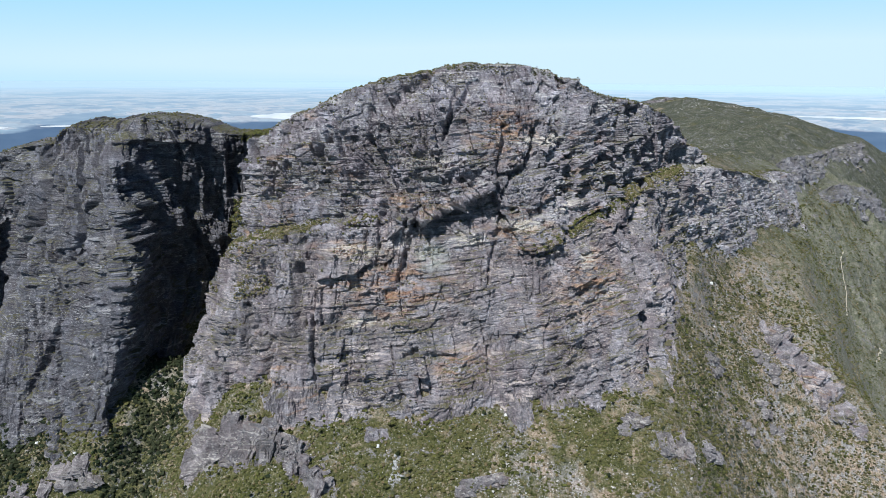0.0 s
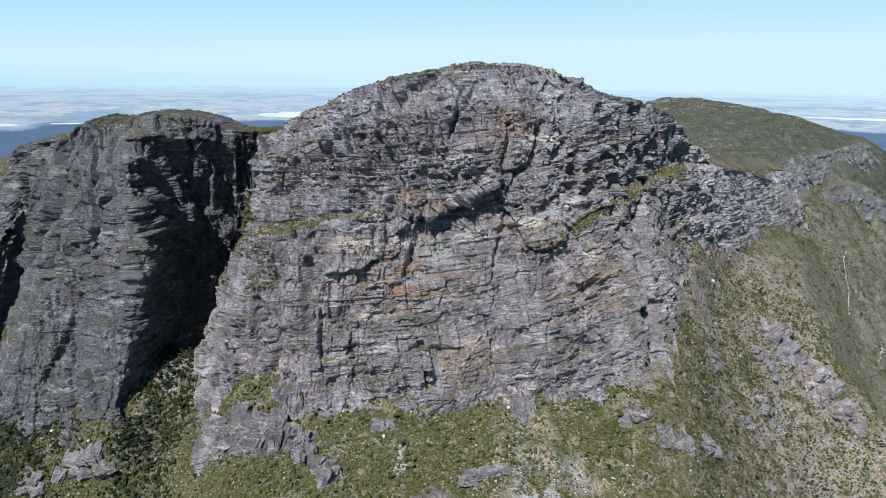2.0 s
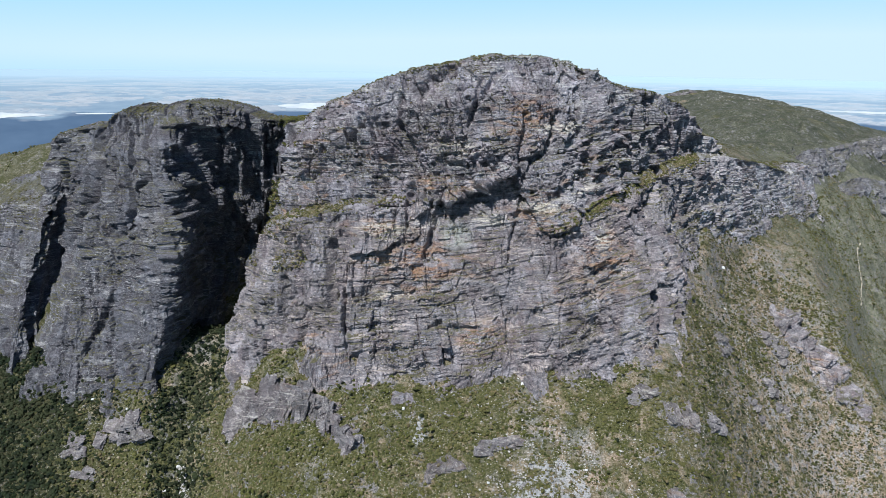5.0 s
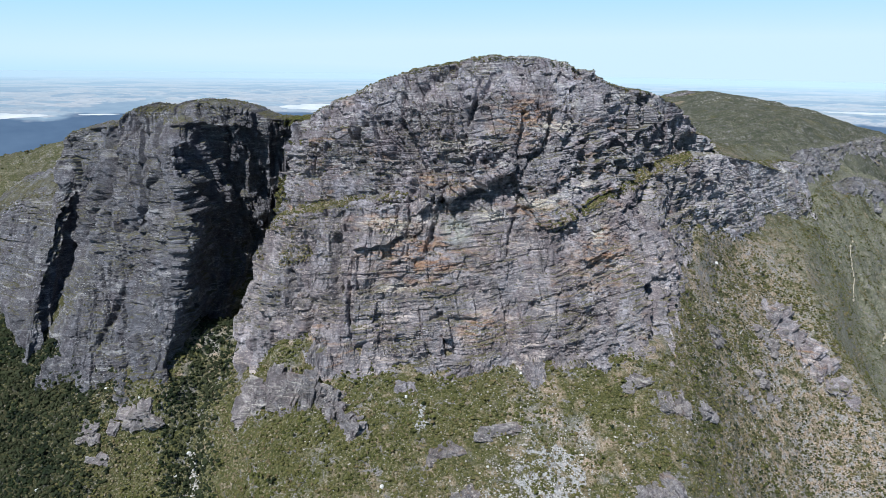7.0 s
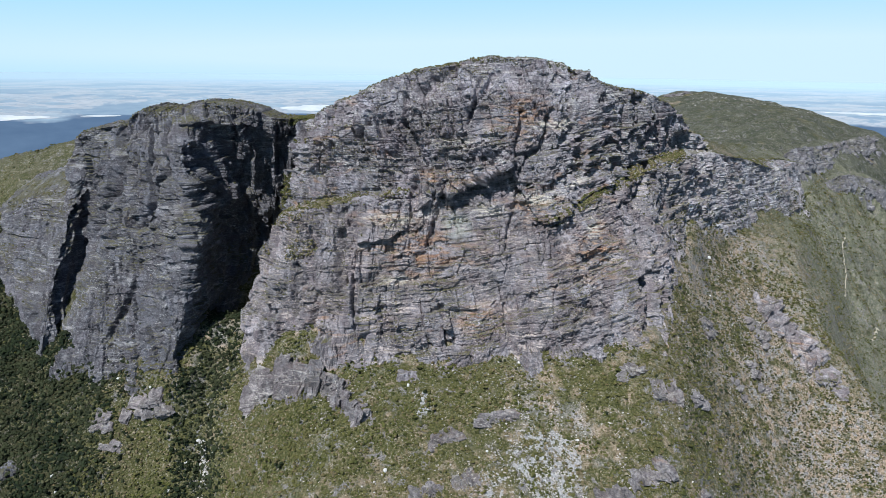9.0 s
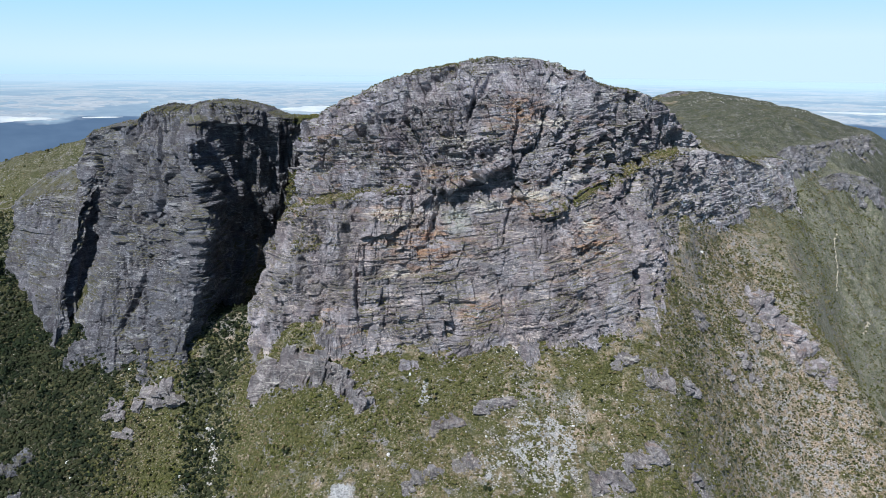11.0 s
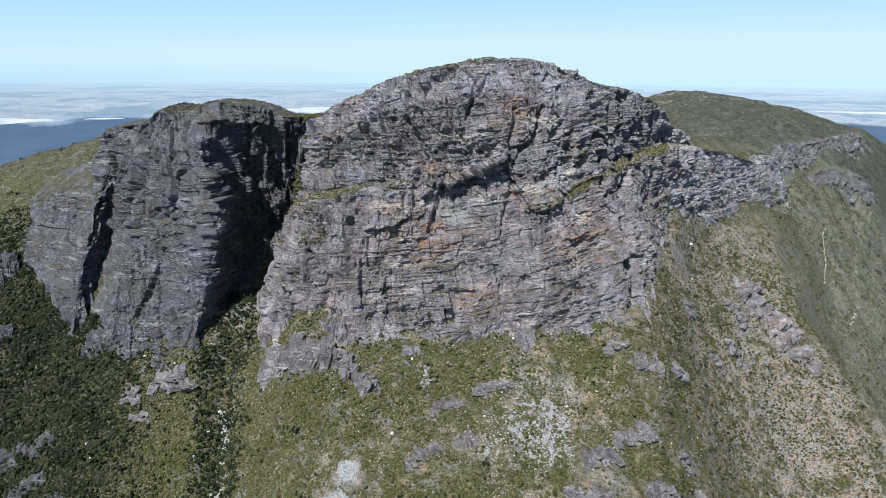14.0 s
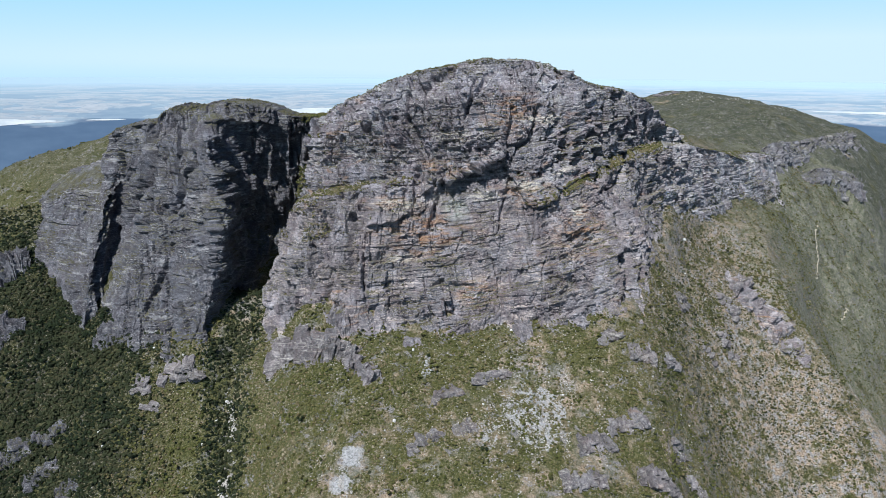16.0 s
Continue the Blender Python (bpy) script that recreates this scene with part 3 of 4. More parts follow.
        push = push - 1.5 * depth * (0.6 + 0.4 * patchy) * np.exp(-(away / half) ** 4)
    for x0, z0, x1, z1, out, fade in roofs:
        over = wz - (z0 + (wx - x0) / (x1 - x0) * (z1 - z0))
        push = push + out * (0.6 + 0.4 * patchy) * ease(-0.3, 0.3, over) * np.exp(-np.maximum(over, 0) / fade) * ease(x0 - 4, x0 + 3, wx) * ease(x1 + 4, x1 - 3, wx)
    lower = N * np.array([1, 1, 0.45])
    return P + lower * push[..., None]


def cut_sheet(P, row0, row1, col0, col1, name, material, thing, label="", stride=1):
    """A piece of a sheet as a mesh of its own under its thing; stride: every so many rows."""
    Q = P[row0:row1 + 1:stride, col0:col1 + 1]
    ob = mesh_from(name, Q.reshape(-1, 3), grid_faces(*Q.shape[:2]), material)
    ob.parent = thing
    return tagged(ob, label)


BLUFF_FOOT = ((-200, 478, 77), (-173, 447, 58), (-142, 440, 70), (-107, 436, 84), (-74, 428, 59), (-25, 428, 57), (25, 436, 67), (59, 442, 73),
              (120, 440, 62), (163, 450, 66), (206, 532, 92), (236, 586, 98), (340, 700, 100), (496, 870, 78), (570, 975, 50))
BLUFF_LEDGE = ((-183, 530, 156), (-148, 500, 171), (-116, 497, 178), (-80, 495, 185), (-45, 495, 191), (-16, 497, 191), (34, 508, 211), (65, 488, 169),
               (102, 503, 179), (142, 527, 195), (188, 572, 208), (238, 625, 212), (290, 680, 205), (479, 895, 144), (560, 1005, 88))
BLUFF_RIM = ((-161, 570, 244), (-138, 566, 255), (-107, 564, 271), (-78, 562, 285), (-44, 561, 296), (-11, 560, 302), (22, 561, 307), (54, 561, 308),
             (95, 562, 300), (132, 564, 283), (186, 602, 272), (245, 645, 234), (290, 705, 201), (477, 910, 169), (562, 1030, 92))
bench = (12, 15, 15, 11, 3, -9, -12, -2, 9, 16, 18, 14, 4, 2, 2)
back = ((60, -8), (70, -4), (80, 0), (90, 0), (90, 0), (90, 0), (90, 0), (90, -1), (90, -2), (90, -3), (80, -5), (60, 2), (75, 19), (60, 8), (60, 0))
BLUFF_COLS, BLUFF_ROWS = 790, (8, 205, 16, 172, 95, 30, 5)
B_FOOT, B_LEDGE, B_INNER, B_SHOULDER, B_RIM, B_TOP, B_END = np.cumsum(BLUFF_ROWS)
BP, bu = cliff_sheet(BLUFF_FOOT, BLUFF_LEDGE, BLUFF_RIM, bench, back, 480, (BLUFF_COLS, 360), BLUFF_ROWS)
CLEFTS = ((-16, 294, -41, 273, 5.5, 9), (28, 294, 7, 266, 3, 6), (-56, 270, -56, 245, 3, 7), (-56, 245, -41, 215, 3, 7), (95, 278, 94, 252, 3, 6), (49, 259, 45, 224, 2.2, 5),
          (71, 234, 53, 222, 2.6, 6), (97, 245, 88, 233, 3, 6), (-21, 186, -31, 146, 3.2, 8), (-110, 154, -106, 108, 4.2, 10), (-46, 198, -45, 160, 4.0, 9), (52, 219, 36, 146, 1.8, 4), (107, 234, 103, 222, 4, 7),
          (155, 240, 144, 224, 2.6, 6), (173, 252, 175, 207, 2.6, 7), (125, 254, 126, 243, 2.6, 6), (155, 268, 164, 268, 4, 7), (135, 214, 135, 206, 3, 6), (136, 197, 138, 189, 4, 7), (174, 211, 159, 176, 3, 6), (164, 116, 168, 70, 6, 11), (156, 152, 166, 116, 4, 8), (-149, 126, -143, 88, 2, 5), (36, 99, 37, 78, 2, 3.5),
          (-124, 107, -127, 76, 3, 6), (-96, 118, -92, 92, 2.5, 6), (78, 262, 70, 225, 2.5, 5), (-84, 262, -98, 232, 2.5, 5), (10, 284, 2, 250, 2.4, 5))
ROOFS = ((48, 225, 64, 229, 4, 8), (128, 190, 146, 196, 5, 8), (-46, 174, -16, 192, 8, 12), (-18, 191, 12, 203, 12, 16), (10, 202, 40, 214, 12, 16), (9, 239, 34, 241, 4, 8), (-10, 220, 8, 225, 4, 8), (-92, 147, -52, 157, 8, 10), (-38, 116, -11, 122, 3.5, 8), (106, 212, 138, 223, 6, 10), (60, 165, 90, 172, 9, 12), (88, 171, 112, 184, 8, 12), (110, 183, 142, 198, 8, 12), (-170, 196, -136, 205, 4, 10), (-70, 126, -26, 132, 2.5, 8),
         (112, 163, 128, 163, 5, 7), (0, 128, 40, 140, 2, 7), (70, 114, 124, 132, 2.2, 8), (-92, 97, -52, 101, 2.5, 7), (150, 235, 186, 240, 4, 9))
BP = weather(BP, bu, 7, ((-260, -60, 60, 180, 270, 640), (-12, 0, 14, 42, 52, 52)), ((60, 150, 195, 230), (0.40, 0.40, 0.55, 0.66)), 4.0, 17, CLEFTS, ROOFS, ((100, 180, 240), (1, 0.6, 1.2)), ((225, 300), (1, 0.4)))
bluff = new("cliff_bluff")
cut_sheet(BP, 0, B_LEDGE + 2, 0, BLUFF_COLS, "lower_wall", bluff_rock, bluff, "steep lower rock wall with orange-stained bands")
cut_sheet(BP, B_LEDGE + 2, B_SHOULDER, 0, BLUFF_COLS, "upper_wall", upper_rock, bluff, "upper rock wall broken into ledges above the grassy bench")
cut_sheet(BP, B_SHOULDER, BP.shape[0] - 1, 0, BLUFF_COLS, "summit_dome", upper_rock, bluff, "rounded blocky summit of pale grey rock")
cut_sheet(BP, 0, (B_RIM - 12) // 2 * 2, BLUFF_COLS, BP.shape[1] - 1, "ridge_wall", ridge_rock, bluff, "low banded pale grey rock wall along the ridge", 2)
cut_sheet(BP, (B_RIM - 12) // 2 * 2, BP.shape[0] - 1, BLUFF_COLS, BP.shape[1] - 1, "ridge_top", heath_soil, bluff, "grassy sloping top of the ridge", 2)
tagged(bluff, "domed grey quartzite bluff with pale beds and rust-stained ledges", "cliff")

SIDE_CLEFTS = ((-353, 248, -346, 222, 5, 12), (-346, 222, -340, 203, 5, 11), (-340, 203, -337, 182, 5, 11), (-337, 182, -351, 156, 5, 11), (-351, 156, -362, 126, 5, 11), (-300, 240, -293, 208, 3.6, 8),
               (-293, 208, -302, 178, 3.6, 8), (-302, 178, -310, 146, 3.4, 8), (-300, 118, -316, 60, 3, 6),
               (-251, 172, -238, 82, 6, -7), (-236, 160, -224, 100, 5, -6))
BUTTRESS_FOOT = ((-502, 590, 118), (-433, 515, 89), (-380, 462, 66), (-379, 472, 66), (-375, 488, 66), (-342, 440, 42), (-293, 420, 10), (-252, 428, 14), (-246, 456, 24),
                 (-234, 500, 43), (-230, 540, 52), (-225, 610, 60), (-170, 640, 90))
BUTTRESS_LEDGE = ((-513, 600, 133), (-443, 545, 126), (-391, 520, 126), (-398, 575, 165), (-387, 560, 123), (-341, 520, 133), (-293, 500, 127), (-249, 480, 144), (-254, 574, 118),
                  (-246, 616, 110), (-228, 638, 112), (-205, 648, 125), (-140, 655, 150))
BUTTRESS_RIM = ((-528, 620, 144), (-452, 580, 161), (-402, 590, 180), (-399, 590, 226), (-354, 590, 239), (-335, 605, 252), (-312, 596, 250), (-290, 600, 255),
             (-264, 606, 260), (-228, 615, 252), (-201, 630, 243), (-172, 640, 242), (-120, 645, 242))
bench = (1, 2, 3, 14, 2, 2, 2, 2, 2, 2, 2, 2, 2)
back = ((60, 20), (80, 30), (60, 30), (60, 6), (70, 4), (70, 4), (70, 4), (70, 4), (60, 0), (60, 0), (60, 0), (60, 0), (60, 0))
LP, lu = cliff_sheet(BUTTRESS_FOOT, BUTTRESS_LEDGE, BUTTRESS_RIM, bench, back, 300, (340, 250), (8, 140, 4, 125, 70, 30, 5))
LP = weather(LP, lu, 23, ((-700, 0), (-12, 10)), ((20, 120, 200, 240), (0.40, 0.45, 0.55, 0.6)), 12.0, 22, SIDE_CLEFTS, ((-284, 238, -222, 236, 9, 12), (-345, 128, -262, 136, 2.0, 8), (-330, 92, -258, 96, 2.0, 7)), ((-600, 0), (0.4, 0.4)), grain=2.0)
buttress = new("cliff_buttress")
rows, cols = LP.shape[0] - 1, LP.shape[1] - 1
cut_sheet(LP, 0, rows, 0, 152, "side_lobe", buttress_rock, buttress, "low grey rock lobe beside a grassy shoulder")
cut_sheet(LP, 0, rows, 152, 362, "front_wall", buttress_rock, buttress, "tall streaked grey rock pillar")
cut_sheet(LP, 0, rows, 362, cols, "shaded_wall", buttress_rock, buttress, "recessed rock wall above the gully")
tagged(buttress, "dark grey rock buttress with deep vertical clefts beside the bluff", "cliff")

FAR_FOOT = ((467, 960, 130), (535, 1000, 156), (615, 1080, 146), (722, 1200, 144), (844, 1330, 138), (972, 1470, 115))
FAR_RIM = ((484, 1000, 150), (549, 1040, 176), (629, 1130, 170), (753, 1270, 168), (873, 1400, 168), (985, 1520, 105))
LOW_FOOT = ((579, 1010, 104), (630, 1040, 112), (714, 1090, 98), (784, 1150, 85))
LOW_RIM = ((589, 1030, 112), (644, 1070, 126), (730, 1130, 113), (801, 1190, 76))
for foot, rim, seed, label in ((FAR_FOOT, FAR_RIM, 31, "broken grey rock band below the green hill"), (LOW_FOOT, LOW_RIM, 37, "low grey rock band on the far slope")):
    middle = [tuple((a + b) / 2 for a, b in zip(p, q)) for p, q in zip(foot, rim)]
    FP, fu = cliff_sheet(foot, middle, rim, [2] * len(foot), [(45, 6)] * len(foot), 100, (50, 180), (6, 18, 3, 14, 10, 12, 3))
    FP = weather(FP, fu, seed, ((400, 1000), (0, 12)), ((80, 200), (0.7, 0.9)), 3.5, 25)
    FP[..., 2] += 2.0 * fbm(FP[..., 0] / 30, FP[..., 1] / 30, 2, seed + 3)
    crag = new("far_crag")
    cut_sheet(FP, 0, 46, 0, FP.shape[1] - 1, "rock_band", far_rock, crag)
    cut_sheet(FP, 46, FP.shape[0] - 1, 0, FP.shape[1] - 1, "grassy_top", heath_soil, crag, "green heath above the rock band")
    tagged(crag, label, "cliff")


def loose_blocks(P, thing, material, count, seed, low, high):
    """Angular blocks standing proud of a cliff, each a piece of its own on one of a few shared meshes."""
    r = random.Random(seed)
    shapes = []
    for k in range(10):
        bm = bmesh.new()
        for c in range(14):
            v = Vector((r.uniform(-1, 1), r.uniform(-1, 1), r.uniform(-1, 1)))
            bm.verts.new(v / max(abs(v.x), abs(v.y), abs(v.z)) * r.uniform(0.75, 1))
        hull = bmesh.ops.convex_hull(bm, input=bm.verts)
        bmesh.ops.delete(bm, geom=[v for v in bm.verts if not v.link_faces], context="VERTS")
        mesh = bpy.data.meshes.new("block")
        bm.to_mesh(mesh)
        bm.free()
        mesh.materials.append(material)
        shapes.append(mesh)
    N = normals_of(P)
    made = 0
    while made < count:
        i, j = r.randrange(12, P.shape[0] - 60), r.randrange(6, P.shape[1] - 6)
        x, y, z = (float(c) for c in P[i, j])
        if not low < z < high or noise.noise((x / 30, z / 25, seed)) < -0.1:
            continue
        ob = new("block", shapes[made % 10])
        ob.parent = thing
        size = r.uniform(0.9, 2.3) * (1.5 if made % 9 == 0 else 1)
        ob.matrix_local = pose(x, y + 0.2 * size, z, r.uniform(-15, 15), 6 + r.uniform(-12, 12), r.uniform(-35, 35)) @ Matrix.Diagonal((size * r.uniform(0.9, 1.7), size, size * r.uniform(0.6, 1.1), 1))
        made += 1


loose_blocks(BP[:, :830], bluff, upper_rock, 280, 61, 165, 306)
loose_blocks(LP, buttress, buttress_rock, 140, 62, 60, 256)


# ---- the plain far below, out to the horizon ----
def plain_material():
    """Farmland seen through much air, the haze painted into its colours: pale stubble, bush tinted blue, in long
    strips.
    """
    n = Nodes("hazy_farmland", 1.0, 0.0)
    at = n.node("ShaderNodeUVMap").outputs[0]
    km = n.node("ShaderNodeSeparateXYZ", Vector=at)
    warp = n.node("ShaderNodeVectorMath", {"op": "ADD"})
    n.put(warp.inputs[0], at)
    n.put(warp.inputs[1], n.node("ShaderNodeTexNoise", Vector=at, Scale=0.25, Detail=2.0).outputs["Color"])
    cells = n.node("ShaderNodeTexVoronoi", Vector=warp.outputs[0], Scale=0.95)
    field = n.node("ShaderNodeSeparateXYZ", Vector=cells.outputs["Color"]).outputs[0]
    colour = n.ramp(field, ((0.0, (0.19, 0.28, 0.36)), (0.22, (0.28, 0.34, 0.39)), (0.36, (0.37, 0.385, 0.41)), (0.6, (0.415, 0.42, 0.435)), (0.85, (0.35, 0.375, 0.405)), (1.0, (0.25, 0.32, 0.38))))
    fine = n.node("ShaderNodeTexVoronoi", Vector=warp.outputs[0], Scale=2.6)
    shade = n.span(n.node("ShaderNodeSeparateXYZ", Vector=fine.outputs["Color"]).outputs[1], 0.0, 1.0, 0.86, 1.12)
    colour = n.mix(1.0, colour, n.node("ShaderNodeCombineXYZ", X=shade, Y=shade, Z=shade).outputs[0], "MULTIPLY")
    bush = n.noise(0.22, 5, at)
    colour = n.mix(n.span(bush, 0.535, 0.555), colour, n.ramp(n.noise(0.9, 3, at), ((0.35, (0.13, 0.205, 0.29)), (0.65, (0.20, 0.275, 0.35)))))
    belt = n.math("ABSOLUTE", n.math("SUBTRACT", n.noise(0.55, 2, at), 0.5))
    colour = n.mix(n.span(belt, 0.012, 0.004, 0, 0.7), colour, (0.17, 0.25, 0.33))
    # an even veil of blue haze mixed into the field colours
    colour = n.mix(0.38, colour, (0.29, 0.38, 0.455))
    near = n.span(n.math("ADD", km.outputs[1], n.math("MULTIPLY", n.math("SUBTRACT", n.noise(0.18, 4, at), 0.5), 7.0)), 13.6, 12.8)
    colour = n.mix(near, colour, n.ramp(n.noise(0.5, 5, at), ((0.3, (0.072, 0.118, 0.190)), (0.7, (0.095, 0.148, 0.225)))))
    # painted haze grows with distance, up to the pale horizon tone
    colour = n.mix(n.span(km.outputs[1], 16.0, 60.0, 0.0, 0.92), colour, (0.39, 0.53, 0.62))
    return n.done(colour)


def plain_point(az, dip):
    """A place on the far bowl at a bearing and at an angle under the level of the eye, both in degrees."""
    r = np.interp(dip, (0.78, 9, 16, 40), (4650, 3300, 2500, 1100))
    return np.stack([r * np.sin(np.radians(az)), r * np.cos(np.radians(az)) - 75, 298 - r * np.tan(np.radians(dip))], -1)


dips = np.concatenate([np.linspace(0.78, 3, 40), np.linspace(3.15, 12, 50), np.linspace(13, 40, 12)])
AZ, DIP = np.meshgrid(np.linspace(-180, 180, 241), dips)
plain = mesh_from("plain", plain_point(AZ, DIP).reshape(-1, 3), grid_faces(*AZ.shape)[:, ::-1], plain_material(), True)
tagged(plain, "hazy pale farmland plain reaching to the horizon", "plain", kind="structure")
reach = 0.85 / np.tan(np.radians(np.maximum(DIP - 0.35, 0.3)))
flat = np.stack([reach * np.sin(np.radians(AZ)), reach * np.cos(np.radians(AZ))], -1).reshape(-1, 2)
flat[:, 1] = np.hypot(flat[:, 0], flat[:, 1])
flat[:, 0] = (np.radians(AZ) * 40).reshape(-1)
uv = plain.data.uv_layers.new(name="UVMap")
index = np.empty(len(plain.data.loops), np.int32)
plain.data.loops.foreach_get("vertex_index", index)
uv.data.foreach_set("uv", flat[index].astype(np.float32).ravel())


# ---- plants ----
def clump(seed, lumps):
    """A shrub of leafy lumps: triangles, about 1 m across, standing on z = 0."""
    rng = np.random.default_rng(seed)
    g = (1 + 5 ** 0.5) / 2
    ico = np.array([(-1, g, 0), (1, g, 0), (-1, -g, 0), (1, -g, 0), (0, -1, g), (0, 1, g), (0, -1, -g), (0, 1, -g), (g, 0, -1), (g, 0, 1), (-g, 0, -1), (-g, 0, 1)]) / 1.9
    tri = np.array([(0, 11, 5), (0, 5, 1), (0, 1, 7), (0, 7, 10), (0, 10, 11), (1, 5, 9), (5, 11, 4), (11, 10, 2), (10, 7, 6), (7, 1, 8),
                    (3, 9, 4), (3, 4, 2), (3, 2, 6), (3, 6, 8), (3, 8, 9), (4, 9, 5), (2, 4, 11), (6, 2, 10), (8, 6, 7), (9, 8, 1)])
    verts, faces = [], []
    for k in range(lumps):
        turn = np.linalg.qr(rng.normal(size=(3, 3)))[0]
        v = (ico * (0.6 + 0.75 * rng.random((12, 1)))) @ turn
        size = 0.5 if lumps == 1 else 0.22 + 0.16 * rng.random()
        v = v * size * (1, 1, 0.8)
        if lumps > 1:
            v = v + (0.36 * rng.normal(), 0.36 * rng.normal(), 0.25 * rng.random())
        v[:, 2] += 0.28
        verts.append(v)
        faces.append(tri + 12 * k)
    verts, faces = np.concatenate(verts), np.concatenate(faces)
    return verts, faces[verts[faces][:, :, 2].mean(1) > (0.22 if lumps == 1 else 0.14)]


def scatter(name, places, sizes, lumps, material, seed, label, category):
    """Many shrubs in one mesh."""
    rng = np.random.default_rng(seed)
    shapes = [clump(seed * 31 + k, lumps) for k in range(8)]
    kind = rng.integers(0, 8, len(places))
    angle = rng.random(len(places)) * 6.283
    V, F, base = [], [], 0
    for k, (v, f) in enumerate(shapes):
        pick = np.where(kind == k)[0]
        c, s = np.cos(angle[pick])[:, None], np.sin(angle[pick])[:, None]
        x, y, z = v[:, 0][None], v[:, 1][None], v[:, 2][None]
        w = np.stack([x * c - y * s, x * s + y * c, np.broadcast_to(z, (len(pick), len(v))) * (0.7 + 0.6 * rng.random((len(pick), 1)))], 2) * sizes[pick][:, None, None]
        V.append((w + places[pick][:, None]).reshape(-1, 3))
        F.append((f[None] + base + np.arange(len(pick))[:, None, None] * len(v)).reshape(-1, 3))
        base += len(pick) * len(v)
    ob = mesh_from(name, np.concatenate(V), np.concatenate(F), material)
    return tagged(ob, label, category, kind="stuff")


rng = np.random.default_rng(5)


def on_ground(count, x0, x1, y0, y1):
    x, y = rng.uniform(x0, x1, count), rng.uniform(y0, y1, count)
    keep = y < np.interp(x, foot_x, foot_y) + 3
    x, y = x[keep], y[keep]
    return x, y


x, y = on_ground(86000, -430, 430, 284, 640)
x2, y2 = on_ground(16000, -700, 300, 284, 760)
x3, y3 = on_ground(34000, 300, 760, 560, 1080)
x4, y4 = on_ground(18000, -580, -120, 284, 600)
x5, y5 = on_ground(14000, -600, -290, 284, 560)
x6, y6 = on_ground(7000, -690, -390, 430, 600)
x, y = np.concatenate([x, x2, x3, x4, x5, x6]), np.concatenate([y, y2, y3, y4, y5, y6])
z = ground_relief(x, y) - 0.25
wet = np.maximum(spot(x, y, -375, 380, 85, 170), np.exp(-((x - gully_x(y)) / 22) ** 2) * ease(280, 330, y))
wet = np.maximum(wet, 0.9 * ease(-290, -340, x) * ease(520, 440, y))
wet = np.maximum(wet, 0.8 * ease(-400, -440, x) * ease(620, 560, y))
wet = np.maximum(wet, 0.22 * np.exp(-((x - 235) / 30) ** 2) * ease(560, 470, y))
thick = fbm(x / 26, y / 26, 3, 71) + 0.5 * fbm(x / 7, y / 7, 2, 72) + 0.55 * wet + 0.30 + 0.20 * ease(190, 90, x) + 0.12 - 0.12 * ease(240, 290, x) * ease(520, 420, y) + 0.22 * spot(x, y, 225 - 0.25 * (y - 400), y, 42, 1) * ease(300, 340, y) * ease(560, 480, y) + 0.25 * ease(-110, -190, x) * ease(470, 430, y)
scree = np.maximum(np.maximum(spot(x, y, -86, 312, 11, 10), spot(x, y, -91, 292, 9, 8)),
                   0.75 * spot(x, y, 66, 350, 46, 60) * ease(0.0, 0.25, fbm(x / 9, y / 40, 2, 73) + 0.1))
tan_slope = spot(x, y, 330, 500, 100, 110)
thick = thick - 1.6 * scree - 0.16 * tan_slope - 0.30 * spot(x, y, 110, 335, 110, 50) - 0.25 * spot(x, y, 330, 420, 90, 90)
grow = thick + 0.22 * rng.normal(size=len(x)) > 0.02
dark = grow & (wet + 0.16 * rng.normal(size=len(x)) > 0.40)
dry = grow & ~dark & (fbm(x / 40, y / 40, 2, 74) + 0.35 * tan_slope + 0.25 * rng.normal(size=len(x)) > 0.32)
olive = grow & ~dark & ~dry
P = np.stack([x, y, z], 1)
big = rng.random(len(x)) < 0.09
size = 0.9 + 2.3 * rng.random(len(x)) ** 2.4
scatter("heath_shrubs", P[olive & ~big], size[olive & ~big], 1, olive_leaf, 1, "low olive-green heath shrubs on the stony slope", "shrubs")
scatter("leafy_shrubs", P[olive & big], 1.5 * size[olive & big], 3, olive_leaf, 2, "rounded olive shrubs scattered over the slope", "shrubs")
scatter("dry_shrubs", P[dry], 0.9 * size[dry], 1, dry_leaf, 3, "dry straw-coloured shrubs among the rubble", "shrubs")
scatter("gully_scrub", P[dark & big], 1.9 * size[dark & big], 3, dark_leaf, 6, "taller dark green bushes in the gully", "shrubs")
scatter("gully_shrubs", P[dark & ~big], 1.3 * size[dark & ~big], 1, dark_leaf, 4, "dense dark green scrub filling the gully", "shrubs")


x, y = on_ground(24000, 175, 430, 400, 720)
here = np.maximum(np.maximum(spot(x, y, 275, 560, 60, 80), spot(x, y, 330, 470, 100, 90)), spot(x, y, 210, 470, 40, 70))
keep = here * (0.75 + fbm(x / 18, y / 18, 2, 78)) > rng.random(len(x)) * 0.75
x, y = x[keep], y[keep]
size = 0.8 + 2.0 * rng.random(len(x)) ** 2.2
scatter("slope_shrubs", np.stack([x, y, ground_relief(x, y) - 0.2], 1), size, 1, shade_leaf, 9, "dark olive shrubs dotted over the pale stony slope", "shrubs")


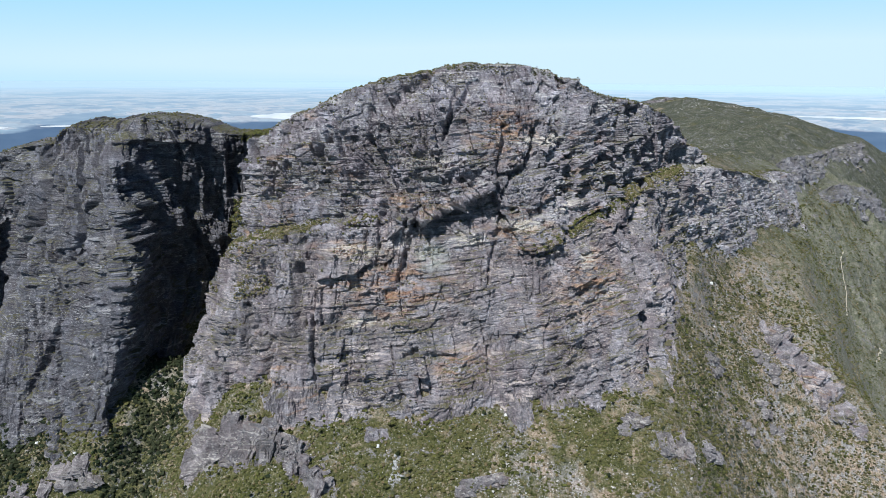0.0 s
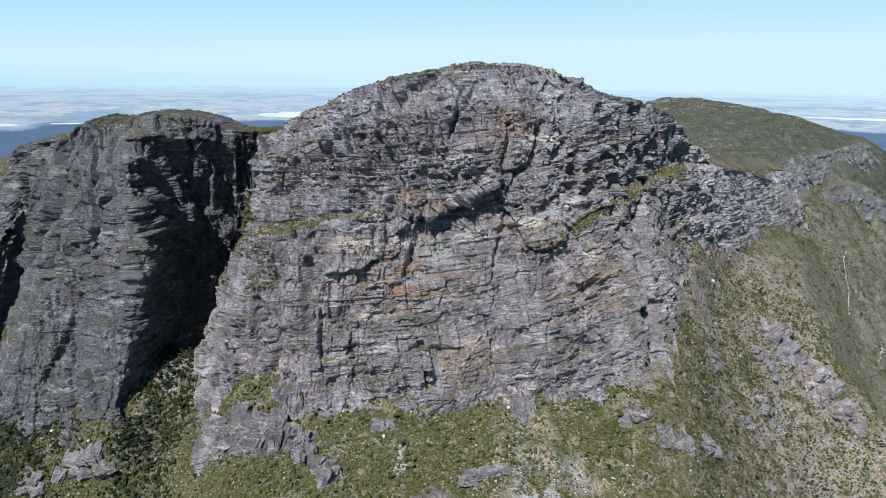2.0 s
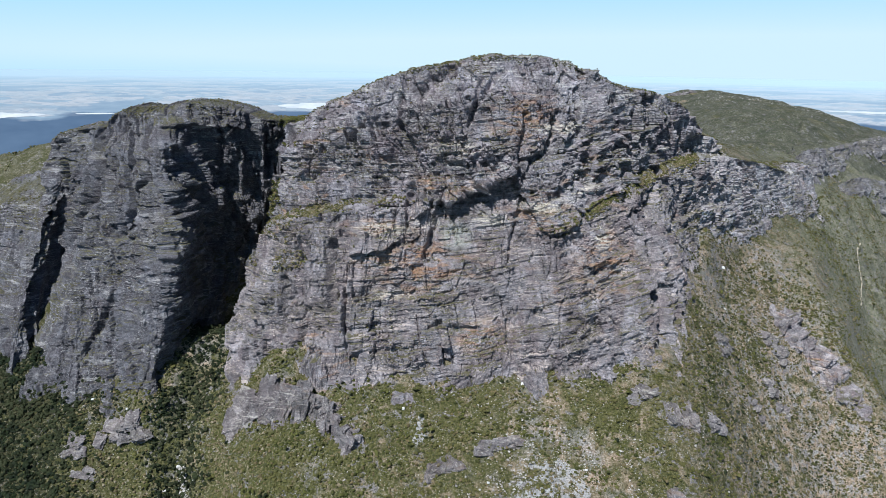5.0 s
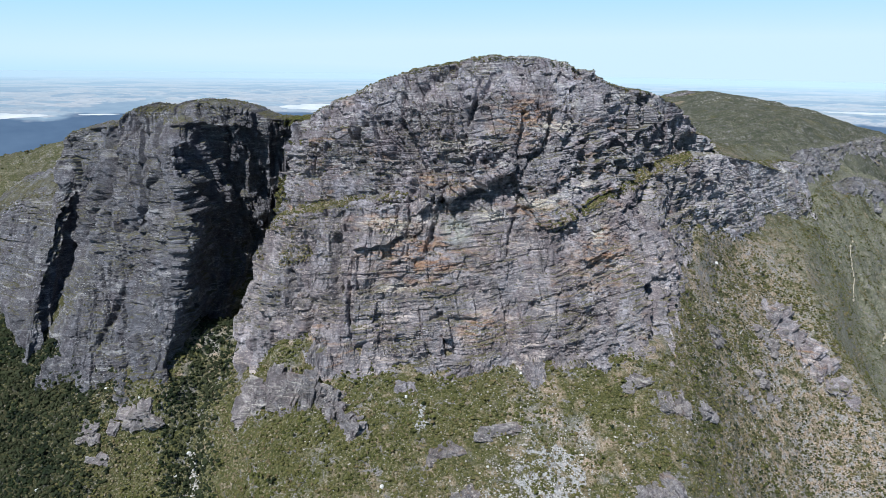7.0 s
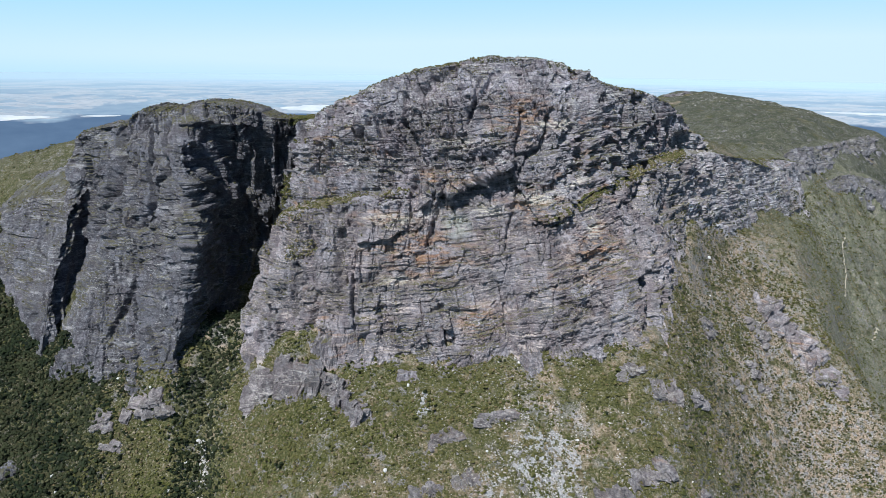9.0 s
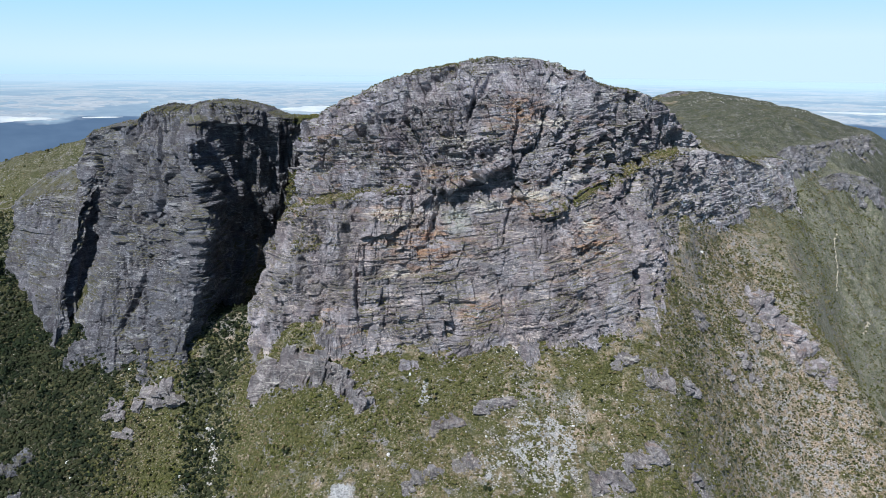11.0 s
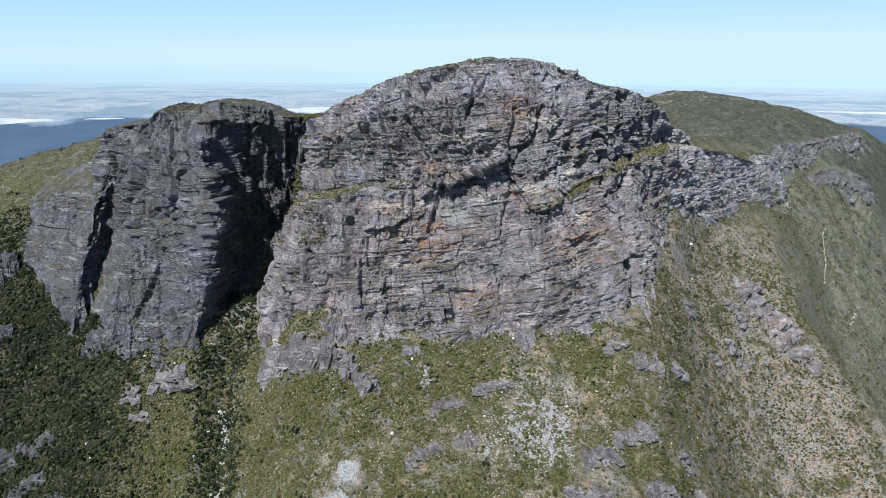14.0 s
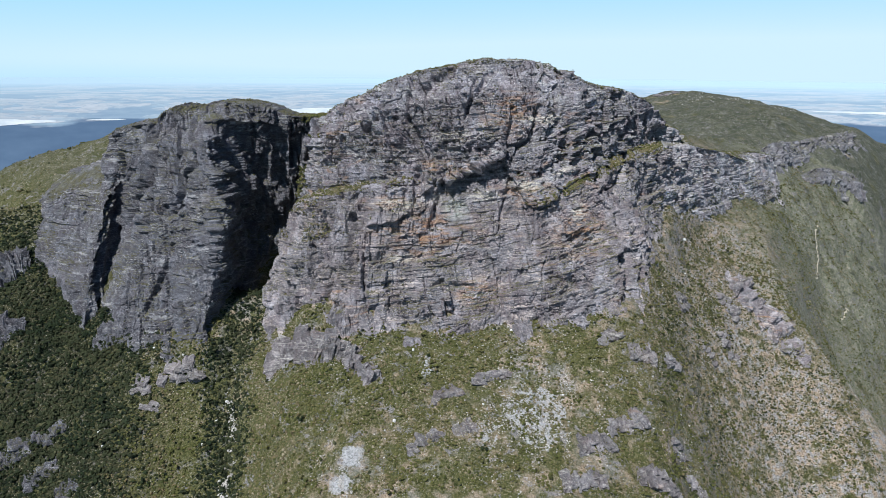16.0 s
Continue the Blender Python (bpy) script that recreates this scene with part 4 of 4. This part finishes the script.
def on_ledges(P, share, seed):
    """Places on the flat parts of a cliff."""
    r = np.random.default_rng(seed)
    N = normals_of(P)[..., 2]
    q = P.reshape(-1, 3)
    n = np.abs(N).reshape(-1)
    patch = fbm(q[:, 0] / 30, (q[:, 1] + q[:, 2]) / 30, 2, seed)
    pick = (n > 0.74) & (patch + 0.12 * r.normal(size=len(q)) > 0.02) & (r.random(len(q)) < share)
    return q[pick]


ridge_rows = BP[B_FOOT + 10:B_FOOT + 150:3, BLUFF_COLS - 60:].reshape(-1, 3)
r = np.random.default_rng(97)
lump = fbm(ridge_rows[:, 0] / 20, ridge_rows[:, 2] / 14, 3, 98) + 0.010 * (150 - ridge_rows[:, 2])
ridge_rows = ridge_rows[(lump > 0.12) & (r.random(len(ridge_rows)) < 0.22)]
scatter("ridge_foot_shrubs", ridge_rows, 0.9 + 1.9 * r.random(len(ridge_rows)) ** 2, 1, shade_leaf, 99, "olive shrubs creeping up the foot of the ridge wall", "shrubs")
saddle = LP[330:370, -110:].reshape(-1, 3)
saddle = saddle[r.random(len(saddle)) < 0.45]
scatter("saddle_grass", saddle, 0.9 + 1.2 * r.random(len(saddle)), 1, olive_leaf, 103, "green heath in the notch between buttress and bluff", "shrubs")
flank = BP[B_INNER + 10:B_RIM - 50, :16].reshape(-1, 3)
flank = flank[(r.random(len(flank)) < 0.5) & (fbm(flank[:, 2] / 12, flank[:, 1] / 12, 2, 104) > -0.12)]
scatter("flank_heath", flank, 0.8 + 1.4 * r.random(len(flank)), 1, olive_leaf, 105, "green heath clinging to the gully side of the bluff", "shrubs")
top_rows = np.concatenate([BP[B_RIM - 16:B_TOP - 2, :].reshape(-1, 3), LP[335:370, :].reshape(-1, 3)])
r = np.random.default_rng(87)
top_rows = top_rows[(r.random(len(top_rows)) < 0.10) & (fbm(top_rows[:, 0] / 22, top_rows[:, 1] / 22, 2, 88) > -0.05)]
scatter("plateau_turf", top_rows, 0.8 + 1.3 * r.random(len(top_rows)) ** 2, 1, olive_leaf, 89, "low olive heath over the rounded cliff tops", "shrubs")
turf_rows = BP[B_LEDGE - 8:B_INNER + 6, :BLUFF_COLS]
lie = np.abs(normals_of(turf_rows)[..., 2]).reshape(-1)
q = turf_rows.reshape(-1, 3)
r = np.random.default_rng(83)
here = np.interp(q[:, 0], (-195, -150, -70, -40, 60, 95, 240, 300), (0.9, 1, 0.8, 0, 0, 0.9, 1, 0.6))
q = q[(lie > 0.45) & (r.random(len(q)) < 0.26 * here * np.interp(q[:, 0], (60, 95), (1, 2.2))) & (fbm(q[:, 0] / 16, q[:, 1] / 16, 2, 84) > np.interp(q[:, 0], (60, 95), (-0.16, -0.34)))]
low_rows = BP[B_FOOT + 128:B_LEDGE - 4:2, :220:2].reshape(-1, 3)
low_rows = low_rows[(low_rows[:, 0] < -132) & (fbm(low_rows[:, 0] / 14, low_rows[:, 2] / 14, 2, 90) > 0.04)]
q = np.concatenate([q, low_rows[r.random(len(low_rows)) < 0.55] + (0, -0.3, 0)])
half = r.random(len(q)) < 0.5
scatter("bench_turf", q[half], 1.0 + 1.4 * r.random(half.sum()), 1, olive_leaf, 85, "olive turf and low shrubs along the rock bench", "shrubs")
scatter("bench_grass", q[~half], 0.9 + 1.2 * r.random((~half).sum()), 1, dry_leaf, 86, "dry yellowish grass along the rock bench", "grass")
for P, share, seed in ((BP, 0.05, 81), (LP, 0.035, 82)):
    spots = on_ledges(P, share, seed)
    scatter("ledge_tufts", spots, 0.7 + 1.3 * np.random.default_rng(seed).random(len(spots)) ** 2, 1, olive_leaf, seed, "small olive tufts growing on rock ledges", "shrubs")


# ---- outcrops, boulders ----
def stone(size, seed, detail=2, square=0.5):
    """A weathered angular stone about its own middle."""
    bm = bmesh.new()
    bmesh.ops.create_icosphere(bm, subdivisions=detail, radius=1)
    p = np.array([v.co[:] for v in bm.verts])
    p = np.sign(p) * np.abs(p) ** square
    s = np.array(size) / 2
    q = p * s
    unit = max(2.0, min(size) * 0.38)
    f, crack = facets((q[:, 0] + 0.6 * q[:, 1]) / unit, q[:, 2] / unit * 1.6, seed, 1.0)
    g, _ = facets((q[:, 1] - 0.4 * q[:, 0]) / unit * 1.3, q[:, 2] / unit * 2.2, seed + 1, 1.0)
    bed = np.floor(q[:, 2] / (0.28 * unit) + 0.5 * noise2(q[:, 0] / unit, q[:, 1] / unit, seed))
    grow = 1 + 0.34 * f + 0.26 * g - 0.16 * np.exp(-(crack / 0.10) ** 2) + 0.16 * (hash01(bed, bed * 0, 0, seed) - 0.5)
    q = q * grow[:, None] * np.array([1, 1, 0.95])
    for v, co in zip(bm.verts, q):
        v.co = co
    return bm


def outcrop(name, x, y, length, depth, height, heading, slabs, seed, material, label, dip=10, lie=34):
    """Several stones leaning together, sunk into the slope. heading: degrees of its long side."""
    r = random.Random(seed)
    thing = new(name)
    z = float(ground_relief(np.array([x]), np.array([y]))[0])
    thing.matrix_world = pose(x, y, z, 0, 0, heading)
    c, s = math.cos(radians(heading)), math.sin(radians(heading))
    count = 2 * slabs + 1
    for k in range(count):
        along = ((k + 0.5) / count - 0.5 + r.uniform(-0.06, 0.06)) * length
        across = (0.30 if k % 2 else -0.22) * height * r.uniform(0.5, 1.2) * math.cos(radians(lie))
        wx, wy = x + along * c - across * s, y + along * s + across * c
        wz = float(ground_relief(np.array([wx]), np.array([wy]))[0])
        tall = height * r.uniform(0.5, 0.95) * (1 if k % 2 else 0.85)
        wide = length / slabs * r.uniform(0.75, 1.3)
        ob = part("slab", stone((wide, 1.1 * tall, depth * r.uniform(0.5, 0.8)), seed * 17 + k, 4 if tall > 11 else 3, 0.42), material, thing)
        ob.matrix_local = pose(along, across, wz - z - 0.03 * tall - 0.12 * depth, lie + r.uniform(-8, 8), dip + r.uniform(-8, 8), r.uniform(-16, 16))
    return tagged(thing, label, "rock outcrop")


HILL = "low dark rock crag on the crest of the green hill"
GREY = "grey bedded rock outcrop rising from the heath slope"
for k, (x, y, length, depth, height, heading, slabs, material, label) in enumerate((
        (-148, 417, 58, 20, 36, -14, 4, crag_rock, "large grey rock outcrop at the foot of the bluff"),
        (-100, 399, 50, 16, 27, -38, 4, crag_rock, "long grey rock rib running down from the bluff"),
        (-99, 432, 22, 12, 22, 0, 2, bluff_rock, "two rounded grey rock knobs among shrubs"),
        (-76, 430, 20, 12, 24, 5, 2, bluff_rock, "pale grey rock knob under the bluff"),
        (-47, 416, 13, 9, 13, 10, 2, bluff_rock, "small grey rock crag above a stone run"),
        (60, 430, 13, 10, 30, 60, 2, bluff_rock, "upright leaf-shaped grey rock crag in the shrubs"),
        (167, 413, 26, 12, 17, 20, 4, crag_rock, GREY), (200, 430, 16, 9, 12, 30, 2, crag_rock, GREY), (140, 425, 20, 9, 10, 15, 2, crag_rock, GREY),
        (-12, 366, 24, 9, 11, 22, 3, crag_rock, "pinkish grey rock slabs in olive heath"), (-28, 323, 32, 9, 10, 25, 4, crag_rock, "row of tilted grey rock slabs"),
        (4, 334, 20, 9, 13, 25, 3, crag_rock, "row of tilted grey rock slabs"), (30, 385, 36, 12, 8, 15, 3, crag_rock, GREY),
        (142, 352, 34, 14, 14, 22, 4, crag_rock, "jointed purple-grey rock slabs with dark clefts"), (112, 330, 30, 14, 15, 20, 4, crag_rock, "jointed purple-grey rock slabs with dark clefts"),
        (159, 314, 34, 18, 15, 10, 5, crag_rock, "broad pale blue-grey rock pavement with cracks"), (95, 296, 34, 16, 14, 15, 4, crag_rock, GREY),
        (190, 360, 16, 8, 12, 30, 2, crag_rock, GREY), (205, 345, 26, 8, 9, 8, 4, crag_rock, "low brown-stained rock ledge on dry ground"),
        (336, 574, 62, 24, 32, -40, 3, bluff_rock, "banded grey rock rib with orange stains"), (366, 556, 46, 20, 24, -42, 3, bluff_rock, "banded grey rock rib with orange stains"),
        (376, 545, 14, 9, 12, -30, 2, bluff_rock, GREY), (290, 520, 26, 10, 12, -30, 3, crag_rock, "brownish rock outcrop on tan rubble"), (262, 497, 14, 8, 9, -20, 2, crag_rock, GREY),
        (300, 560, 28, 10, 14, -35, 3, crag_rock, GREY), (235, 520, 22, 10, 16, 50, 3, crag_rock, GREY),
        (-345, 446, 34, 12, 26, 20, 3, buttress_rock, "broken grey rock crag under the buttress"), (-268, 414, 34, 12, 17, 5, 3, crag_rock, GREY), (-303, 404, 17, 9, 13, 0, 2, crag_rock, GREY),
        (-287, 391, 12, 7, 8, 0, 1, crag_rock, "flat-topped grey boulder among shrubs"), (545, 1690, 60, 20, 16, 0, 4, crag_rock, HILL),
        (-490, 500, 40, 22, 52, 60, 4, buttress_rock, "dark rock crag on a scrubby spur"),
        (-455, 436, 34, 18, 36, 50, 3, buttress_rock, "dark rock crag on a scrubby spur"), (-372, 378, 18, 10, 14, 30, 2, buttress_rock, GREY), (-402, 364, 40, 14, 16, 30, 4, buttress_rock, GREY),
        (-372, 348, 28, 12, 14, 35, 3, buttress_rock, GREY), (-345, 335, 22, 10, 14, 30, 3, buttress_rock, GREY), 
        )):
    tagged(outcrop("rock_outcrop", x, y, length, depth, height, heading, slabs, 100 + k, material, label, lie=62 if k < 6 or height > 24 else 34), group="outcrops on the slope")


def boulder(x, y, z, size, seed, material, label):
    ob = part("boulder", stone(size, seed, 2, 0.7), material, None)
    ob.matrix_world = pose(x, y, z + 0.3 * size[2], 0, 0, seed * 37 % 360)
    return tagged(ob, label, "boulder")


def ground_at(x, y):
    return float(ground_relief(np.array([float(x)]), np.array([float(y)]))[0])


n = Nodes("white_quartz", 0.8, 0.3)
white_quartz = n.done(n.ramp(n.noise(0.8, 4), ((0.3, (0.50, 0.50, 0.49)), (0.7, (0.74, 0.74, 0.72)))))
for k, (x, y, w) in enumerate(((-55, 342, 3.2), (257, 594, 4.0), (250, 560, 2.2), (-44, 408, 3.0), (48, 432, 3.2), (-235, 371, 2.6), (-222, 405, 3.0), (-228, 391, 2.4), (-330, 372, 3.0), (-322, 362, 2.6), (-208, 378, 2.6),
                               (20, 356, 2.0), (90, 372, 2.2), (-300, 432, 2.5), (-268, 424, 2.2))):
    boulder(x, y, ground_at(x, y), (w, w * 0.8, w * 0.8), 300 + k, white_quartz, "pale quartz boulder lying among shrubs")
boulder(-424, 790, ground_at(-424, 790) + 1, (7, 6, 6), 340, buttress_rock, "lone dark boulder on the grassy skyline")


# ---- stone rubble ----
def rubble(count, seed):
    r = np.random.default_rng(seed)
    x = np.concatenate([r.normal(-86, 5, count // 6), r.normal(-91, 4, count // 7), r.normal(66, 30, count), r.normal(300, 70, count), r.uniform(-120, 230, count)])
    y = np.concatenate([r.normal(312, 5, count // 6), r.normal(291, 4, count // 7), r.normal(352, 32, count), r.normal(500, 60, count), r.uniform(290, 440, count)])
    keep = (y < np.interp(x, foot_x, foot_y)) & (fbm(x / 12, y / 30, 2, seed) > -0.08)
    x, y = x[keep], y[keep]
    return np.stack([x, y, ground_relief(x, y) - 0.25], 1), 0.5 + 1.5 * r.random(len(x)) ** 3


places, sizes = rubble(3200, 91)
r = np.random.default_rng(93)
hill_x, hill_y = r.uniform(500, 900, 700), r.uniform(1480, 1670, 700)
hill_keep = fbm(hill_x / 70, hill_y / 60, 2, 107) > 0.02
hill_x, hill_y = hill_x[hill_keep], hill_y[hill_keep]
places = np.concatenate([places, np.stack([hill_x, hill_y, ground_relief(hill_x, hill_y) + 0.3], 1)])
sizes = np.concatenate([sizes, 1.2 + 2.4 * r.random(len(hill_x)) ** 2])
bed_y = r.uniform(284, 405, 700)
bed_x = gully_x(bed_y) + 5 + r.normal(0, 2.2, 700) * (0.5 + r.random(700))
bed_keep = fbm(bed_y / 14, bed_x / 14, 2, 94) > -0.05
bed_x, bed_y = bed_x[bed_keep], bed_y[bed_keep]
places = np.concatenate([places, np.stack([bed_x, bed_y, ground_relief(bed_x, bed_y) + 0.5], 1)])
sizes = np.concatenate([sizes, 1.0 + 2.0 * r.random(len(bed_x)) ** 2])
n = Nodes("rubble_stone", 0.9, 0.25)
stone_tone = n.mix(n.geo.outputs["Random Per Island"], (0.22, 0.21, 0.20), (0.56, 0.54, 0.51))
scatter("rubble", places, sizes, 1, n.done(n.mix(n.span(n.noise(1.2, 3), 0.4, 0.7, 0, 0.6), stone_tone, (0.36, 0.33, 0.29))), 92, "pale grey stones strewn over the slope", "stones")


# ---- the walking track ----
def track(name, knots, width, label):
    """A worn track draped on the slope; knots: (x, y) along it."""
    along = np.linspace(0, len(knots) - 1, 26 * len(knots))
    cx = curve(along, range(len(knots)), [k[0] for k in knots]) + 5.0 * fbm(along * 2.6, along * 0, 2, 95)
    cy = curve(along, range(len(knots)), [k[1] for k in knots]) + 2.4 * fbm(along * 1.7, along * 0 + 3, 2, 96)
    way = np.stack([np.gradient(cx), np.gradient(cy)], 1)
    way /= np.linalg.norm(way, axis=1, keepdims=True)
    rows = []
    for side, lift in ((-1.25, -0.6), (-1, 0.85), (0, 0.75), (1, 0.85), (1.25, -0.6)):
        px, py = cx - way[:, 1] * side * width / 2, cy + way[:, 0] * side * width / 2
        rows.append(np.stack([px, py, ground_relief(px, py) + lift], 1))
    P = np.stack(rows, 1)
    ob = mesh_from(name, P.reshape(-1, 3), grid_faces(P.shape[0], P.shape[1]), track_dirt, True)
    return tagged(ob, label, "walking track", kind="structure")


n = Nodes("track_dirt", 0.95, 0.1)
track_dirt = n.done(n.ramp(n.noise(0.6, 4), ((0.3, (0.42, 0.37, 0.28)), (0.7, (0.60, 0.55, 0.45)))))
track("track", ((576, 906), (567, 888), (563, 866), (549, 838), (531, 807)), 1.2, "pale trodden walking track down the green slope")
track("track", ((592, 812), (584, 806), (580, 797), (568, 786)), 1.1, "pale trodden walking track down the green slope")


# ---- trees in the gully ----
n = Nodes("bark", 0.9, 0.1)
bark = n.done(n.ramp(n.noise(2.0, 4), ((0.3, (0.06, 0.05, 0.04)), (0.7, (0.16, 0.14, 0.12)))))


def gully_tree(seed):
    """A small tree: tapered trunk, limbs, and a crown of leafy clumps."""
    r = random.Random(seed)
    thing = new("gully_tree")
    bm = bmesh.new()
    bmesh.ops.create_cone(bm, cap_ends=True, segments=7, radius1=0.22, radius2=0.07, depth=3.2, matrix=pose(0, 0, 1.4, r.uniform(-6, 6), r.uniform(-6, 6), 0))
    for k in range(4):
        turn = k * 90 + r.uniform(-25, 25)
        bmesh.ops.create_cone(bm, cap_ends=True, segments=5, radius1=0.08, radius2=0.03, depth=1.6, matrix=pose(0, 0, 1.9 + 0.25 * k, 0, 0, turn) @ pose(0.55, 0, 0.35, 0, 50, 0))
    part("trunk", bm, bark, thing)
    bm = bmesh.new()
    for k in range(16):
        turn, out = r.uniform(0, 6.283), 1.5 * r.random() ** 0.6
        m = pose(out * math.cos(turn), out * math.sin(turn), 2.5 + r.uniform(-0.6, 1.3) - 0.35 * out, r.uniform(0, 90), r.uniform(0, 90), r.uniform(0, 90)) @ Matrix.Diagonal((r.uniform(0.45, 0.8), r.uniform(0.4, 0.7), r.uniform(0.35, 0.55), 1))
        made = bmesh.ops.create_icosphere(bm, subdivisions=1, radius=1, matrix=m)
        for v in made["verts"]:
            v.co += Vector((r.uniform(-1, 1), r.uniform(-1, 1), r.uniform(-1, 1))) * 0.14
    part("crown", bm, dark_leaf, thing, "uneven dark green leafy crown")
    return tagged(thing, "small dark green tree in the damp gully", "tree", "trees in the gully")


kinds = [gully_tree(400 + k) for k in range(4)]
r = random.Random(9)
for k in range(120):
    if k < 60:
        y = r.uniform(350, 530)
        x = float(gully_x(np.array([y]))[0]) + r.gauss(0, 9)
    else:
        x, y = r.gauss(-370, 30), r.uniform(340, 440)
    if y > np.interp(x, foot_x, foot_y):
        y -= 60
    grown = r.uniform(0.8, 1.5)
    m = pose(x, y, ground_at(x, y) - 0.2, 0, 0, r.uniform(0, 360)) @ Matrix.Diagonal((grown, grown, grown, 1))
    if k < 4:
        kinds[k].matrix_world = m
    else:
        copy_thing(kinds[k % 4], pose(*m.translation, 0, 0, r.uniform(0, 360))).scale = (grown, grown, grown)


# ---- salt lakes and far strips on the plain ----
n = Nodes("salt", 0.9, 0.1)
salt = n.done(n.ramp(n.noise(0.01, 4), ((0.35, (0.46, 0.52, 0.56)), (0.65, (0.62, 0.66, 0.68)))))


def lake(az, dip, wide, deep, seed):
    """A pale salt pan, wide and deep in degrees as seen from the summit."""
    around = np.linspace(0, 2 * np.pi, 48, endpoint=False)
    wob = 1 + 0.5 * fbm(np.cos(around) * 1.3 + seed, np.sin(around) * 1.3, 3, seed)
    ring = plain_point(az + wide / 2 * np.cos(around) * wob, dip + deep / 2 * np.sin(around) * wob)
    low = ring.copy()
    eye = np.array([0, -75, 298.0])
    ring = eye + (ring - eye) * 0.9993
    verts = np.concatenate([ring, low])
    bm = bmesh.new()
    vs = [bm.verts.new(v) for v in verts]
    bm.faces.new(vs[:48])
    for k in range(48):
        bm.faces.new((vs[k], vs[48 + k], vs[48 + (k + 1) % 48], vs[(k + 1) % 48]))
    ob = part("salt_lake", bm, salt, None)
    return tagged(ob, "white dried salt lake on the far plain", "salt lake", "salt lakes")


for k, (az, dip, wide, deep) in enumerate(((-13.0, 3.5, 4.8, 0.5), (-36.4, 3.98, 6.6, 0.5), (-29.2, 3.98, 2.6, 0.12), (-22.0, 3.75, 3.0, 0.12), (34.0, 2.95, 12.0, 0.16), (36.0, 2.4, 10.0, 0.09))):
    lake(az, dip, wide, deep, 500 + k)
